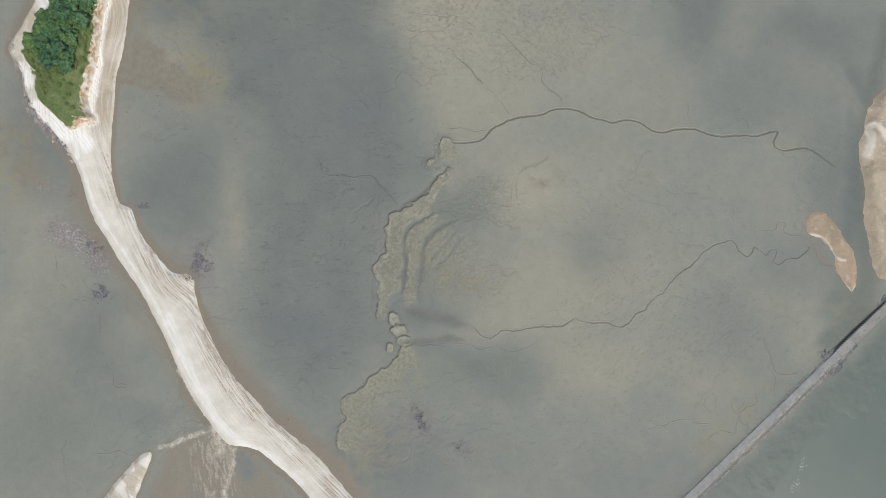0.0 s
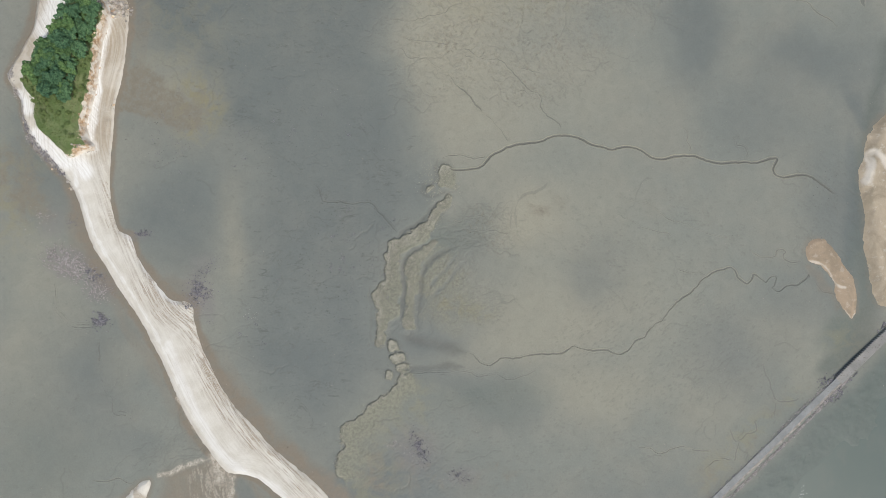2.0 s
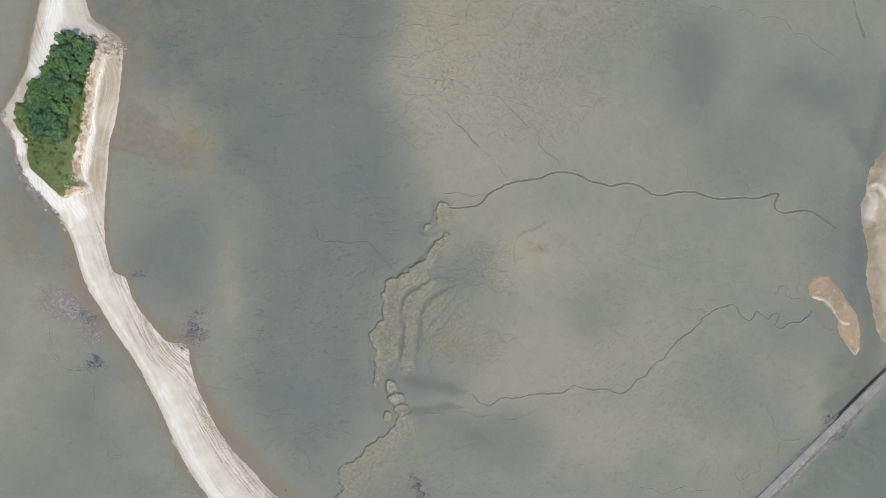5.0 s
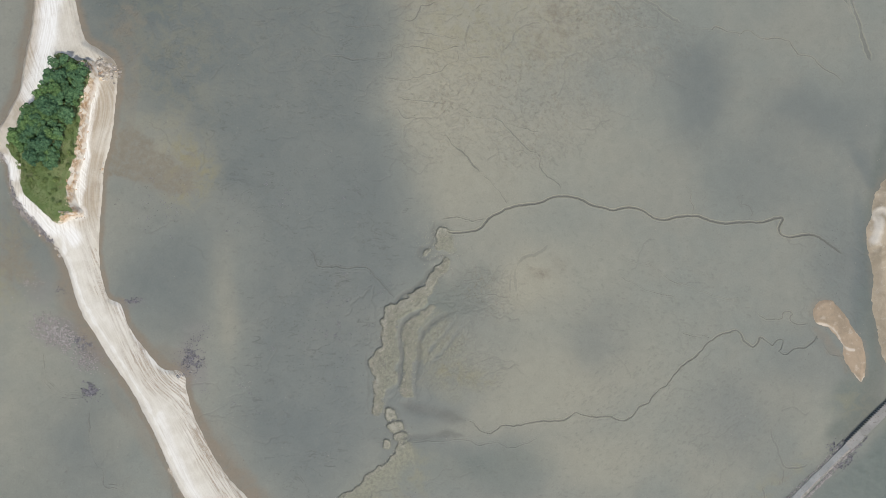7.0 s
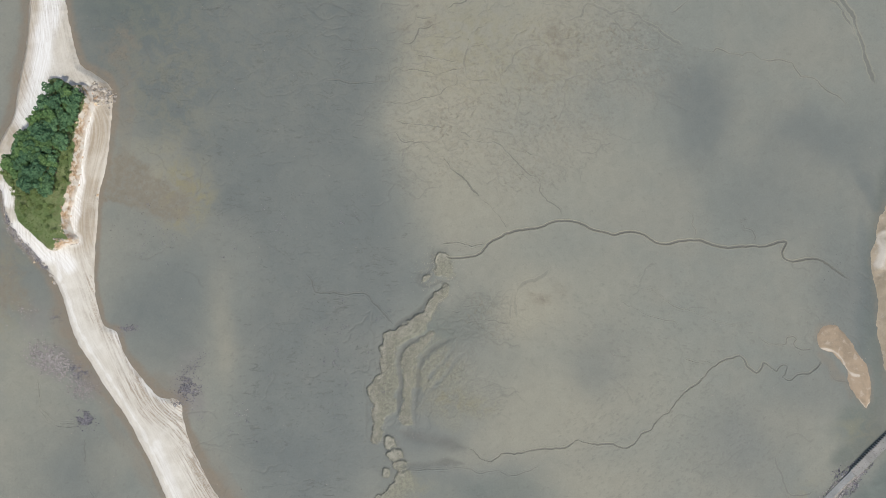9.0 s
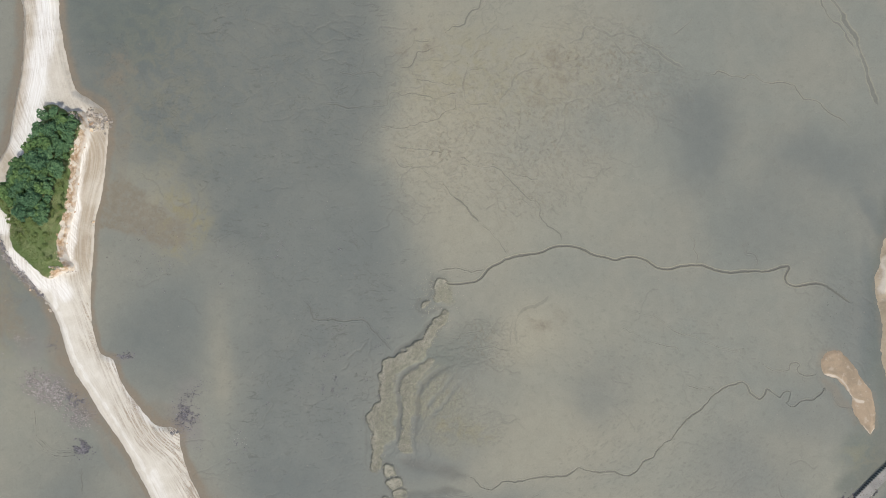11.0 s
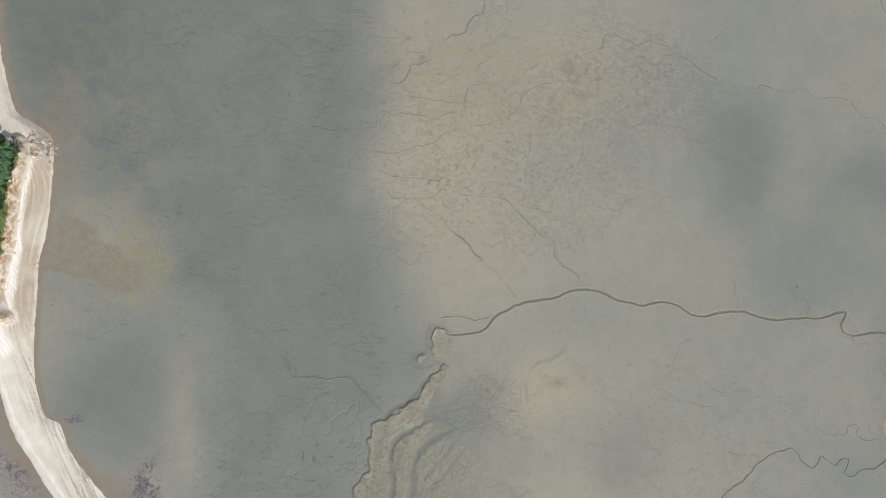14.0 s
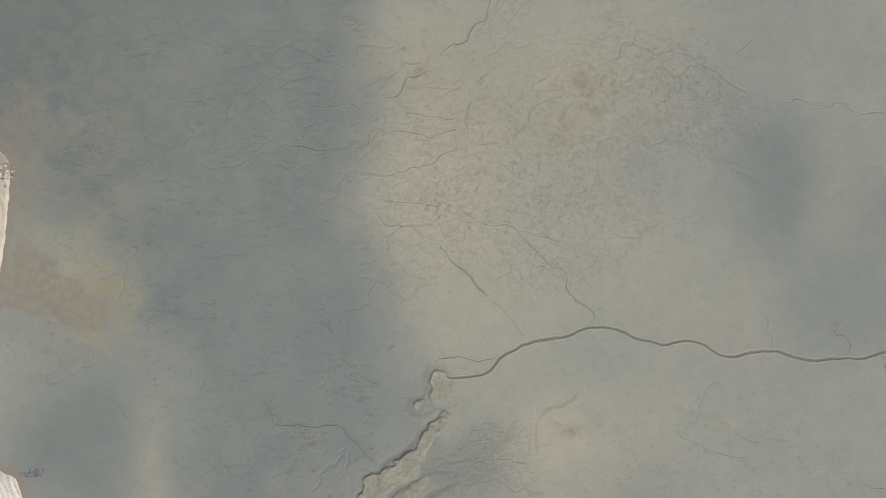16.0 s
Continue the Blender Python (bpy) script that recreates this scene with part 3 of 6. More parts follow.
CREEKS += [
    (0.9, 0.3, [(22.3, 186.0), (22.2, 180.2), (21.0, 176.8), (20.5, 173.5), (16.7, 171.9), (14.7, 169.9), (13.9, 166.6), (11.8, 165.7), (9.0, 165.6), (7.1, 164.1), (5.1, 161.5)]),
    (0.8, 0.26, [(2.7, 157.2), (-1.6, 156.0), (-6.7, 154.6), (-7.7, 151.9), (-8.5, 149.9), (-10.6, 148.2), (-15.6, 147.8)]),
    (0.6, 0.2, [(-8.1, 160.1), (-5.9, 159.1), (-2.5, 159.2), (-0.6, 159.4)]),
    (0.8, 0.28, [(-48.3, 132.5), (-42.6, 132.7), (-36.9, 131.2), (-31.3, 131.3), (-25.7, 131.5), (-20.4, 131.8), (-19.6, 134.0), (-18.4, 136.5), (-16.5, 137.2), (-13.3, 136.5),
        (-10.5, 137.0), (-5.8, 136.1), (-2.1, 135.3), (1.1, 134.4), (5.4, 135.8), (10.2, 136.7), (11.6, 135.7)]),
    (0.6, 0.2, [(-10.4, 142.3), (-7.6, 143.0), (-2.9, 142.3), (0.9, 141.3), (6.5, 140.4), (11.2, 140.6)]),
]
CREEKS += [
    (0.6, 0.22, [(-20.2, 124.2), (-22.1, 122.4), (-18.7, 122.1), (-12.7, 121.6), (-9.9, 122.8), (-4.2, 124.2), (-0.4, 125.0), (2.4, 126.1), (5.3, 128.3), (7.7, 129.6)]),
    (0.5, 0.18, [(9.4, 135.6), (9.7, 132.9), (9.4, 130.6), (8.1, 129.2)]),
    (1.3, 0.13, [(14.8, 150.2), (15.3, 147.5), (14.5, 145.1), (13.3, 142.7), (12.9, 139.4), (13.1, 135.7), (13.8, 133.2), (16.6, 131.6), (19.4, 131.5), (24.1, 131.8), (26.5, 131.2)]),
    (1.1, 0.11, [(15.3, 146.0), (17.0, 146.9), (19.4, 147.4), (22.1, 147.7)]),
    (0.6, 0.18, [(17.1, 152.4), (18.5, 154.3), (20.4, 155.2), (22.3, 155.7)]),
    (1.5, 0.13, [(27.5, 132.5), (28.9, 134.3), (31.2, 136.5), (33.7, 138.9), (34.3, 141.7), (35.7, 143.6), (38.5, 145.0), (43.3, 146.3), (47.0, 146.7)]),
]
CREEKS += [
    (0.5, 0.15, [(-29.7, 112.8), (-33.5, 112.9), (-35.7, 114.2)]),
    (0.6, 0.2, [(-18.5, 114.4), (-14.7, 113.4), (-7.3, 112.8), (0.2, 112.2), (3.0, 111.6), (4.9, 112.3)]),
    (0.6, 0.2, [(-19.5, 110.5), (-16.3, 108.5), (-14.5, 105.7), (-11.2, 105.0), (-6.5, 104.5), (-3.7, 102.6), (-1.0, 100.8), (2.7, 99.3)]),
    (0.6, 0.2, [(9.9, 109.9), (12.3, 108.8), (15.0, 107.2), (17.8, 105.3), (21.5, 104.2)]),
    (0.5, 0.18, [(10.3, 106.0), (13.1, 105.6), (16.5, 106.2)]),
    (0.5, 0.2, [(29.8, 102.0), (34.5, 101.1), (38.2, 100.6), (40.9, 99.3), (45.0, 98.2)]),
    (0.5, 0.16, [(34.1, 90.1), (37.3, 90.4), (40.6, 87.6), (44.2, 86.2)]),
    (0.6, 0.2, [(-42.4, 146.6), (-36.7, 145.8), (-31.1, 145.3), (-26.3, 146.1), (-23.5, 144.7), (-20.7, 145.4)]),
]
CREEKS += [
    (1.6, 0.14, [(55.8, 155.4), (57.7, 157.3), (62.4, 158.5), (64.9, 160.3), (65.4, 164.1), (68.3, 164.6), (72.9, 162.6), (76.6, 160.0), (80.4, 161.1), (84.1, 161.0),
        (88.7, 159.3), (90.5, 157.4), (93.3, 155.4), (97.0, 153.4), (99.6, 150.5), (104.2, 147.9), (108.8, 145.1)]),
    (1.2, 0.12, [(77.5, 159.2), (78.7, 156.2), (81.0, 153.8), (84.7, 150.3), (88.3, 147.9), (91.0, 145.6)]),
    (1.1, 0.13, [(102.8, 159.9), (106.3, 161.7), (109.6, 164.9), (112.5, 167.8)]),
    (0.6, 0.14, [(83.5, 144.6), (88.2, 144.7), (91.9, 144.1), (97.5, 144.3)]),
    (0.6, 0.14, [(9.6, 33.6), (14.5, 34.2), (19.4, 34.7)]),
    (0.6, 0.14, [(5.2, 31.9), (7.9, 31.9), (9.6, 32.8)]),
    (0.6, 0.14, [(9.5, 25.8), (14.4, 27.4), (18.6, 27.9), (23.0, 28.3), (26.6, 27.5), (31.5, 26.0)]),
    (0.6, 0.2, [(-169.9, -7.1), (-165.3, -12.0), (-158.6, -13.5), (-153.6, -13.5)]),
]
CREEKS += [
    (0.6, 0.2, [(-150.6, -29.4), (-150.0, -35.6), (-146.9, -41.8), (-144.4, -46.8), (-143.6, -52.9), (-138.1, -52.9), (-133.1, -55.9)]),
    (0.6, 0.2, [(-153.8, -81.3), (-146.4, -82.0), (-141.4, -80.8), (-136.5, -82.7), (-131.5, -81.3)]),
    (0.7, 0.22, [(-170.8, 5.8), (-169.5, -5.0), (-167.1, -8.6), (-161.0, -12.8), (-153.3, -14.0)]),
    (0.7, 0.16, [(-14.0, -35.1), (-2.0, -34.7), (10.1, -34.2), (17.3, -36.4), (24.5, -35.5), (30.5, -37.3), (39.0, -35.2), (42.7, -32.6)]),
    (1.9, 0.10, [(34.0, 27.2), (33.5, 30.9), (33.3, 35.8), (34.1, 40.7), (36.6, 43.6), (41.5, 45.0), (45.7, 46.7), (48.9, 49.8)]),
    (1.2, 0.08, [(31.5, 27.3), (31.1, 32.1), (31.6, 37.0), (34.1, 41.9)]),
]
CREEKS += [
    (1.0, 0.13, [(141.9, -29.3), (143.1, -35.5), (145.5, -41.7), (147.9, -46.7), (154.1, -47.2), (159.1, -45.4)]),
    (0.8, 0.12, [(147.9, -46.7), (146.5, -54.1)]),
    (0.9, 0.12, [(126.5, -57.8), (128.5, -64.0), (131.4, -64.0), (134.0, -61.5), (139.0, -60.3), (137.8, -56.6), (140.3, -54.6)]),
    (0.8, 0.12, [(131.4, -64.0), (130.1, -68.9), (128.8, -73.8)]),
    (0.6, 0.16, [(105.3, -67.7), (111.5, -68.4), (118.9, -69.4)]),
    (0.7, 0.18, [(121.4, -72.6), (127.6, -72.6)]),
    (0.6, 0.18, [(115.4, -77.8), (119.4, -73.9), (123.4, -72.9)]),
]
CREEKS += [
    (0.6, 0.2, [(84.2, -67.1), (91.6, -67.9), (96.6, -70.1), (102.8, -67.6), (111.5, -68.1)]),
]
# channels between and beside the banks: half width, depth, line
CHANNELS = [
    (1.5, 0.9, [(-0.2, 26.3), (-3.9, 23.7), (-8.3, 21.1), (-13.7, 18.4), (-16.4, 14.3), (-17.0, 9.5), (-16.0, 2.2), (-16.6, -2.6), (-17.4, -9.9), (-18.8, -14.0), (-21.3, -16.6)]),
    (1.9, 0.7, [(13.2, 23.8), (5.8, 20.7), (-0.3, 17.6), (-5.2, 13.7), (-8.0, 8.2), (-8.8, -0.3), (-10.0, -5.1), (-10.3, -12.4), (-9.6, -16.0)]),
    (1.4, 0.16, [(-6.6, -0.3), (-2.9, 5.7), (2.0, 10.5), (5.8, 15.3), (9.4, 18.9)]),
    (1.3, 0.14, [(-4.7, -4.0), (-0.5, 2.0), (4.4, 6.8), (8.7, 12.9), (13.1, 17.0)]),
    (4.2, 0.8, [(-20.0, -18.5), (-18.9, -17.6), (-11.6, -20.1), (-1.9, -22.1), (7.8, -25.1), (13.8, -25.4)]),
    (2.4, 0.6, [(-20.0, -33.4), (-11.7, -33.0), (-2.0, -32.5), (5.3, -31.3), (13.8, -33.1)]),
    (1.5, 0.8, [(0.1, 42.0), (-3.1, 39.1), (-6.3, 34.7), (-10.0, 30.8), (-14.9, 28.9), (-18.6, 25.3), (-23.5, 22.9)]),
]
CHANNELS += [
    (1.2, 0.5, [(2.7, 61.0), (-0.9, 60.3), (-2.2, 56.0), (-3.0, 50.0), (-7.6, 48.3), (-8.2, 44.9), (-4.0, 43.5), (1.5, 45.3), (6.0, 45.3), (9.0, 47.5)]),
    (0.9, 0.5, [(-22.5, -20.0), (-23.8, -23.5), (-22.6, -26.3), (-18.0, -25.4), (-12.0, -26.0)]),
    (0.8, 0.4, [(-22.9, -29.0), (-20.0, -31.4), (-16.0, -30.2), (-12.0, -30.8)]),
    (1.0, 0.35, [(-30.4, 8.0), (-31.4, -1.0), (-30.4, -9.0), (-30.8, -19.0), (-28.0, -25.2)]),
]
EAST_CHANNEL = [(199.0, 112.0), (197.5, 98.0), (192.6, 85.5), (190.9, 70.9), (188.7, 56.2), (187.5, 41.6), (188.7, 27.0), (187.7, 12.5), (188.7, -2.0), (186.3, -16.4),
    (179.2, -25.9), (169.3, -32.9)]
CREEKS += [
    (2.6, 0.3, [(169.3, 179.7), (172.0, 174.8), (176.1, 168.6), (178.7, 162.5), (181.7, 158.9), (182.7, 152.8), (184.8, 146.8), (186.5, 139.5), (189.0, 132.3), (190.7, 127.4)]),
    (1.4, 0.22, [(165.7, 178.5), (167.3, 174.9), (169.0, 170.0), (171.2, 166.3), (175.4, 162.6), (178.6, 157.7), (180.8, 154.1), (183.0, 148.0)]),
    (0.8, 0.25, [(-170.3, 3.6), (-169.5, -2.3), (-169.7, -6.9), (-167.4, -10.0), (-163.6, -13.5), (-158.5, -14.5), (-152.6, -14.6)]),
    (0.8, 0.25, [(-150.0, -19.0), (-150.6, -25.2), (-150.0, -32.6), (-149.2, -38.7), (-147.7, -41.9), (-144.9, -46.1)]),
    (0.6, 0.2, [(-142.8, -52.2), (-138.6, -51.8), (-134.9, -54.7), (-133.1, -55.9)]),
]
LINE_WEST, LINE_EAST = (78.4, -128.9), (214.1, -1.3)      # the stone road
BRIDGE_A, BRIDGE_B = (174.7, -38.3), (194.2, -20.0)
BAR_OUTLINE = [(163.2, 23.2), (167.8, 24.5), (171.8, 22.5), (174.7, 18.7), (178.1, 13.7), (181.1, 9.4), (183.3, 5.1), (183.9, -1.9), (183.3, -8.1), (181.7, -11.4),
    (179.7, -9.4), (177.3, -6.9), (175.3, -3.1), (173.9, 1.9), (173.5, 5.1), (171.5, 8.2), (168.1, 11.9), (165.1, 13.2), (162.6, 14.2), (161.7, 18.2)]
BAR_TAIL = [(161.8, 13.3), (166.4, 11.8), (170.6, 7.4), (174.0, 1.8), (177.1, -1.8), (176.9, -6.6), (175.0, -7.1), (172.3, -0.6), (168.0, 0.7), 
    (165.2, 6.0), (162.4, 8.5)]
EAST_BAR_OUTLINE = [(232.0, 96.0), (210.0, 92.0), (198.6, 81.4), (193.9, 75.8), (190.8, 69.9), (189.2, 64.9), (188.6, 59.8), (186.5, 56.0), (185.9, 50.9), (186.3, 44.6),
    (187.6, 38.3), (188.5, 32.0), (187.4, 25.7), (187.8, 19.4), (188.9, 13.2), (190.0, 5.6), (191.9, -1.9), (196.8, -6.9), (219.9, -9.0), (235.5, 18.0)]

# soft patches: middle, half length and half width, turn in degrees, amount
# long stretch of cloud shade, painted dark at about its middle position
CLOUD_SHADE_OUTLINE = [(-18.0, 207.3), (-19.0, 177.1), (-18.5, 142.2), (-27.0, 115.0), (-23.0, 97.7), (-12.5, 80.5), (-9.5, 58.5), (-5.5, 43.8), (-18.3, 27.0), 
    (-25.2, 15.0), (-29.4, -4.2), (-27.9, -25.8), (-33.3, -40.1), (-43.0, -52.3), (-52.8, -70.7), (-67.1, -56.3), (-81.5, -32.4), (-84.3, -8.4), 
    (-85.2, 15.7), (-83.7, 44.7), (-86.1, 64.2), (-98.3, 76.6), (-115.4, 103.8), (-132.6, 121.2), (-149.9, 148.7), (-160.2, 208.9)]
# cloud shade painted as soft dark patches, with truly wet spots among them
SHADE_AND_WET = [
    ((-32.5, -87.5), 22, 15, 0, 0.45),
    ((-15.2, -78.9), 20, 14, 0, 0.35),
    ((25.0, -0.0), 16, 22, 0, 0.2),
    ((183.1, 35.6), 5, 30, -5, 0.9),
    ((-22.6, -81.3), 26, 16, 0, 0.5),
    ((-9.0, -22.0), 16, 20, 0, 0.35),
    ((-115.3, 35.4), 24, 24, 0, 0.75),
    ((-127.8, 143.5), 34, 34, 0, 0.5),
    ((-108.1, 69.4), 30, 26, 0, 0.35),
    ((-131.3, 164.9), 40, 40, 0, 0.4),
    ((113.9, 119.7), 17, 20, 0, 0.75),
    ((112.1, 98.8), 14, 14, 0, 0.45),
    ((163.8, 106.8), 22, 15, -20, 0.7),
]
SHADE_AND_WET += [
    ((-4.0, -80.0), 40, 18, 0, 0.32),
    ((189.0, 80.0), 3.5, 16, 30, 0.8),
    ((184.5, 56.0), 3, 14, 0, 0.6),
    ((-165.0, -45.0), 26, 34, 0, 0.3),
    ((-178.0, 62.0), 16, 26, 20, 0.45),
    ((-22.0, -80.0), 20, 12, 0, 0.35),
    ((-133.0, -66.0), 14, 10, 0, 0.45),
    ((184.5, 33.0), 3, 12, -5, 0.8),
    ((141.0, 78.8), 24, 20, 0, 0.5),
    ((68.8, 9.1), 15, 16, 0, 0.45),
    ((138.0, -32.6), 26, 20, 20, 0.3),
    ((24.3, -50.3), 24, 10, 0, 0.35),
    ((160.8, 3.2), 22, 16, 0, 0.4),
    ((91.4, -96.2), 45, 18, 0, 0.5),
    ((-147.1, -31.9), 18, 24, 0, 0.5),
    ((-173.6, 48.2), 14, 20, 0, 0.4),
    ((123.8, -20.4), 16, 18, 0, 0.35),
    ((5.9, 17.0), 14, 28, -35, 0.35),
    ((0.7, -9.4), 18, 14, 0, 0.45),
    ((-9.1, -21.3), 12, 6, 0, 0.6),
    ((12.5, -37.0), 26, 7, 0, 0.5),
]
SHADE_AND_WET += [
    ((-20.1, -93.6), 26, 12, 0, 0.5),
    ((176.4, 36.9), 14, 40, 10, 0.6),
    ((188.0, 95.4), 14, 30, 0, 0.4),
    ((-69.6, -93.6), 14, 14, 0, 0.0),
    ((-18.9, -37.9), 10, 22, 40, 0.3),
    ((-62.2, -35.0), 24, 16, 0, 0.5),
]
PALE = [
    ((-117.9, 131.0), 20, 42, 0, 0.4),
    ((-108.1, 89.0), 16, 22, 0, 0.3),
    ((-139.6, -27.3), 9, 12, 20, 0.5),
    ((-160.9, -12.4), 10, 14, 0, 0.3),
    ((-179.4, -31.9), 16, 20, 0, 0.3),
    ((0.4, 119.8), 20, 40, 0, 0.6),
    ((44.4, 90.7), 40, 22, 0, 0.3),
    ((51.9, 37.1), 40, 22, 0, 0.4),
    ((90.3, -5.6), 30, 30, 0, 0.3),
    ((27.9, 168.4), 50, 22, 0, 0.4),
    ((-92.3, 25.4), 7, 24, 0, 0.55),
    ((36.5, 141.6), 32, 26, 0, 0.3),
    ((14.2, 97.4), 22, 45, 0, 0.4),
]
PALE += [
    ((163.0, -34.0), 11, 12, 40, 0.3),
    ((151.0, -20.0), 14, 12, 0, 0.25),
    ((-4.0, 152.0), 17, 26, 0, 0.22),
    ((45.0, 142.0), 26, 18, 0, 0.3),
    ((12.0, 130.0), 26, 20, 0, 0.3),
    ((25.0, 108.0), 40, 20, 0, 0.2),
    ((60.0, 160.0), 40, 18, 0, 0.1),
    ((22.0, 70.0), 26, 16, 0, 0.25),
    ((70.0, 85.0), 40, 26, 0, 0.1),
    ((41.8, -9.9), 40, 22, 20, 0.5),
    ((37.6, 31.2), 14, 16, 0, 0.6),
    # sunlit gap between drifting cloud shade, painted pale at an average strength
    ((20.3, 4.8), 22, 20, 30, 0.3),
    ((-110.5, 96.3), 12, 20, 20, 0.5),
    ((-17.9, 142.9), 12, 40, 0, 0.2),
    ((123.2, -44.3), 20, 14, 0, 0.3),
    ((66.9, -41.9), 30, 14, 0, 0.45),
    ((-180.1, 7.9), 14, 30, 0, 0.3),
]
APRON = [
    ((-160.9, 26.4), 4, 14, 15, 0.8),
    ((-150.7, 7.9), 3.6, 14, 28, 0.8),
    ((-137.9, -12.5), 3.2, 14, 26, 0.75),
    ((-125.2, -33.4), 3.2, 14, 27, 0.75),
    ((-112.5, -56.7), 4, 12, 30, 0.7),
    ((-93.9, -42.1), 3.6, 15, 35, 0.9),
    ((-81.9, -56.9), 4.2, 15, 42, 0.9),
    ((-69.9, -69.7), 4, 11, 45, 0.8),
    ((-158.4, 26.2), 4.5, 14, 10, 0.9),
    ((-147.9, 6.8), 4.5, 12, 28, 0.9),
    ((-120.1, 2.8), 6, 4, 0, 0.8),
    ((-115.2, 1.6), 6, 5, 0, 0.7),
    ((-87.3, -44.3), 4, 20, 30, 0.7),
]
APRON += [
    ((-69.8, -65.3), 4, 14, 40, 0.7),
    ((-176.4, 144.0), 3.5, 26, -8, 0.8),
    ((-133.8, 118.8), 5, 22, 0, 0.5),
    ((-112.0, -54.2), 3, 14, 28, 0.6),
]
FILM = [((181.0, -19.0), 9, 13, -30, 0.6), ((186.5, 12.5), 7, 30, 0, 0.6), ((10.9, 27.9), 16, 10, 20, 0.25), ((1.2, 28.0), 8, 14, 30, 0.25),
        ((22.0, -45.5), 22, 10, 0, 0.4), ((-131.3, 176.5), 30, 20, 0, 0.5), ((-178.6, -76.3), 26, 30, 0, 0.25)]
WHITE_ARMS = [  # half width, line
    (1.1, [(-97.5, -72.0), (-106.9, -73.9), (-113.8, -75.9), (-119.2, -78.1), (-123.2, -79.3)]), (1.5, [(-92.5, -78.8), (-90.9, -82.5), (-91.8, -88.7), (-94.2, -96.0), (-95.7, -105.8)]), (3.4, [(-99.0, -71.9), (-97.4, -76.4), (-96.4, -81.3)]),
    (0.9, [(-115.1, -45.5), (-111.6, -51.7), (-108.3, -59.1), (-106.5, -60.6)]),
]
SPECKS = [((153.6, -77.4), 14, 22, -46, 0.9), ((138.5, -89.6), 12, 14, -46, 0.9), ((-42.6, 15.2), 26, 34, 0, 1.0), ((-127.5, 69.6), 20, 16, 0, 0.8), ((-77.1, 69.4), 26, 16, 0, 0.8), ((171.5, 36.9), 10, 22, 0, 0.9), ((160.8, 3.2), 16, 12, 0, 0.5), ((138.7, -81.5), 20, 14, 40, 0.9)]
STAIN = [((48.0, 141.0), 16, 13, 0, 0.34), ((53.8, 152.6), 7, 9, 20, 0.3), ((-12.0, 157.0), 12, 9, 0, 0.3), ((43.0, 36.5), 8, 5.5, -15, 0.5), ((51.3, 41.7), 5, 4, 0, 0.3),
    ((3.4, 169.1), 14, 22, 0, 0.25), ((-30.0, -81.3), 14, 14, 0, 0.2), ((152.0, -50.0), 9, 4, 46, 0.32), ((136.0, -63.0), 9, 6, 40, 0.34), ((116.0, -81.0), 7, 6, 40, 0.28),
    ((113.0, -92.0), 6, 8, 40, 0.28), ((162.0, -43.0), 5, 3, 46, 0.3), ((-131.3, 141.5), 12, 18, 0, 0.3), ((-135.5, 153.9), 10, 14, 0, 0.28)]
STAIN += [((-20.0, -78.0), 24, 13, 0, 0.28), ((20.0, -84.0), 26, 10, 0, 0.24), ((-188.0, 50.0), 14, 22, 0, 0.45), ((-175.0, 40.0), 10, 10, 0, 0.35), ((-112.0, 84.0), 12, 12, 0, 0.4),
    ((-134.5, 92.2), 10, 9, -30, 1.0), ((-124.7, 83.7), 13, 8, -20, 0.85), ((-115.4, 78.0), 9, 6, -20, 0.5), ((-139.8, 84.4), 7, 6, 0, 0.8), ((-135.0, 116.3), 6, 14, 0, 0.35)]
ALGAE = [((38.0, 144.0), 36, 20, 0, 0.32), ((8.0, 150.0), 22, 24, 0, 0.25), ((-100.0, 150.0), 70, 45, 0, 0.1), ((-32.5, -85.0), 16, 12, 0, 0.45), ((-117.9, 131.0), 22, 45, 0, 0.2), ((134.0, -62.6), 7, 14, -46, 0.4), ((118.9, -77.3), 8, 12, -46, 0.35), ((154.1, -47.8), 4, 9, -46, 0.3), ((-108.4, 84.5), 11, 16, -10, 0.9), ((-190.8, 45.5), 14, 24, 0, 0.6),
         ((3.0, -4.0), 9, 6, -8, 0.7), ((13.0, -6.5), 10, 5, -8, 0.5), ((-2.0, 9.0), 7, 9, 50, 0.35), ((-14.0, -46.0), 9, 11, 0, 0.4), ((-9.0, 3.0), 3, 12, 0, 0.4),
         ((-22.6, -64.1), 16, 14, 0, 0.3), ((177.0, -22.1), 10, 8, 0, 0.35), ((-108.0, 78.0), 8, 10, 0, 0.5)]
OLIVE = [((2.0, 2.0), 14, 14, 30, 0.9), ((-2.0, 12.0), 8, 12, -40, 0.8), ((2.0, -12.0), 14, 6, -8, 0.7), ((-13.0, -48.0), 8, 12, 0, 0.6), ((14.0, -5.0), 9, 8, 0, 0.5)]
RUBBLE_SPOTS = [((-165.6, 13.7), 9, 6, -25, 1.0), ((-151.5, 3.2), 8, 6, -20, 0.7), ((-105.6, -0.5), 6, 9, 30, 0.8), ((-11.5, -66.6), 9, 9, 0, 0.7),
                ((8.4, -80.1), 8, 5, 0, 0.5), ((-173.5, 31.2), 6, 6, 0, 0.5), ((-132.2, 27.1), 5, 2.5, 0, 0.5), ((-104.4, 11.1), 6, 5, 30, 0.4)]
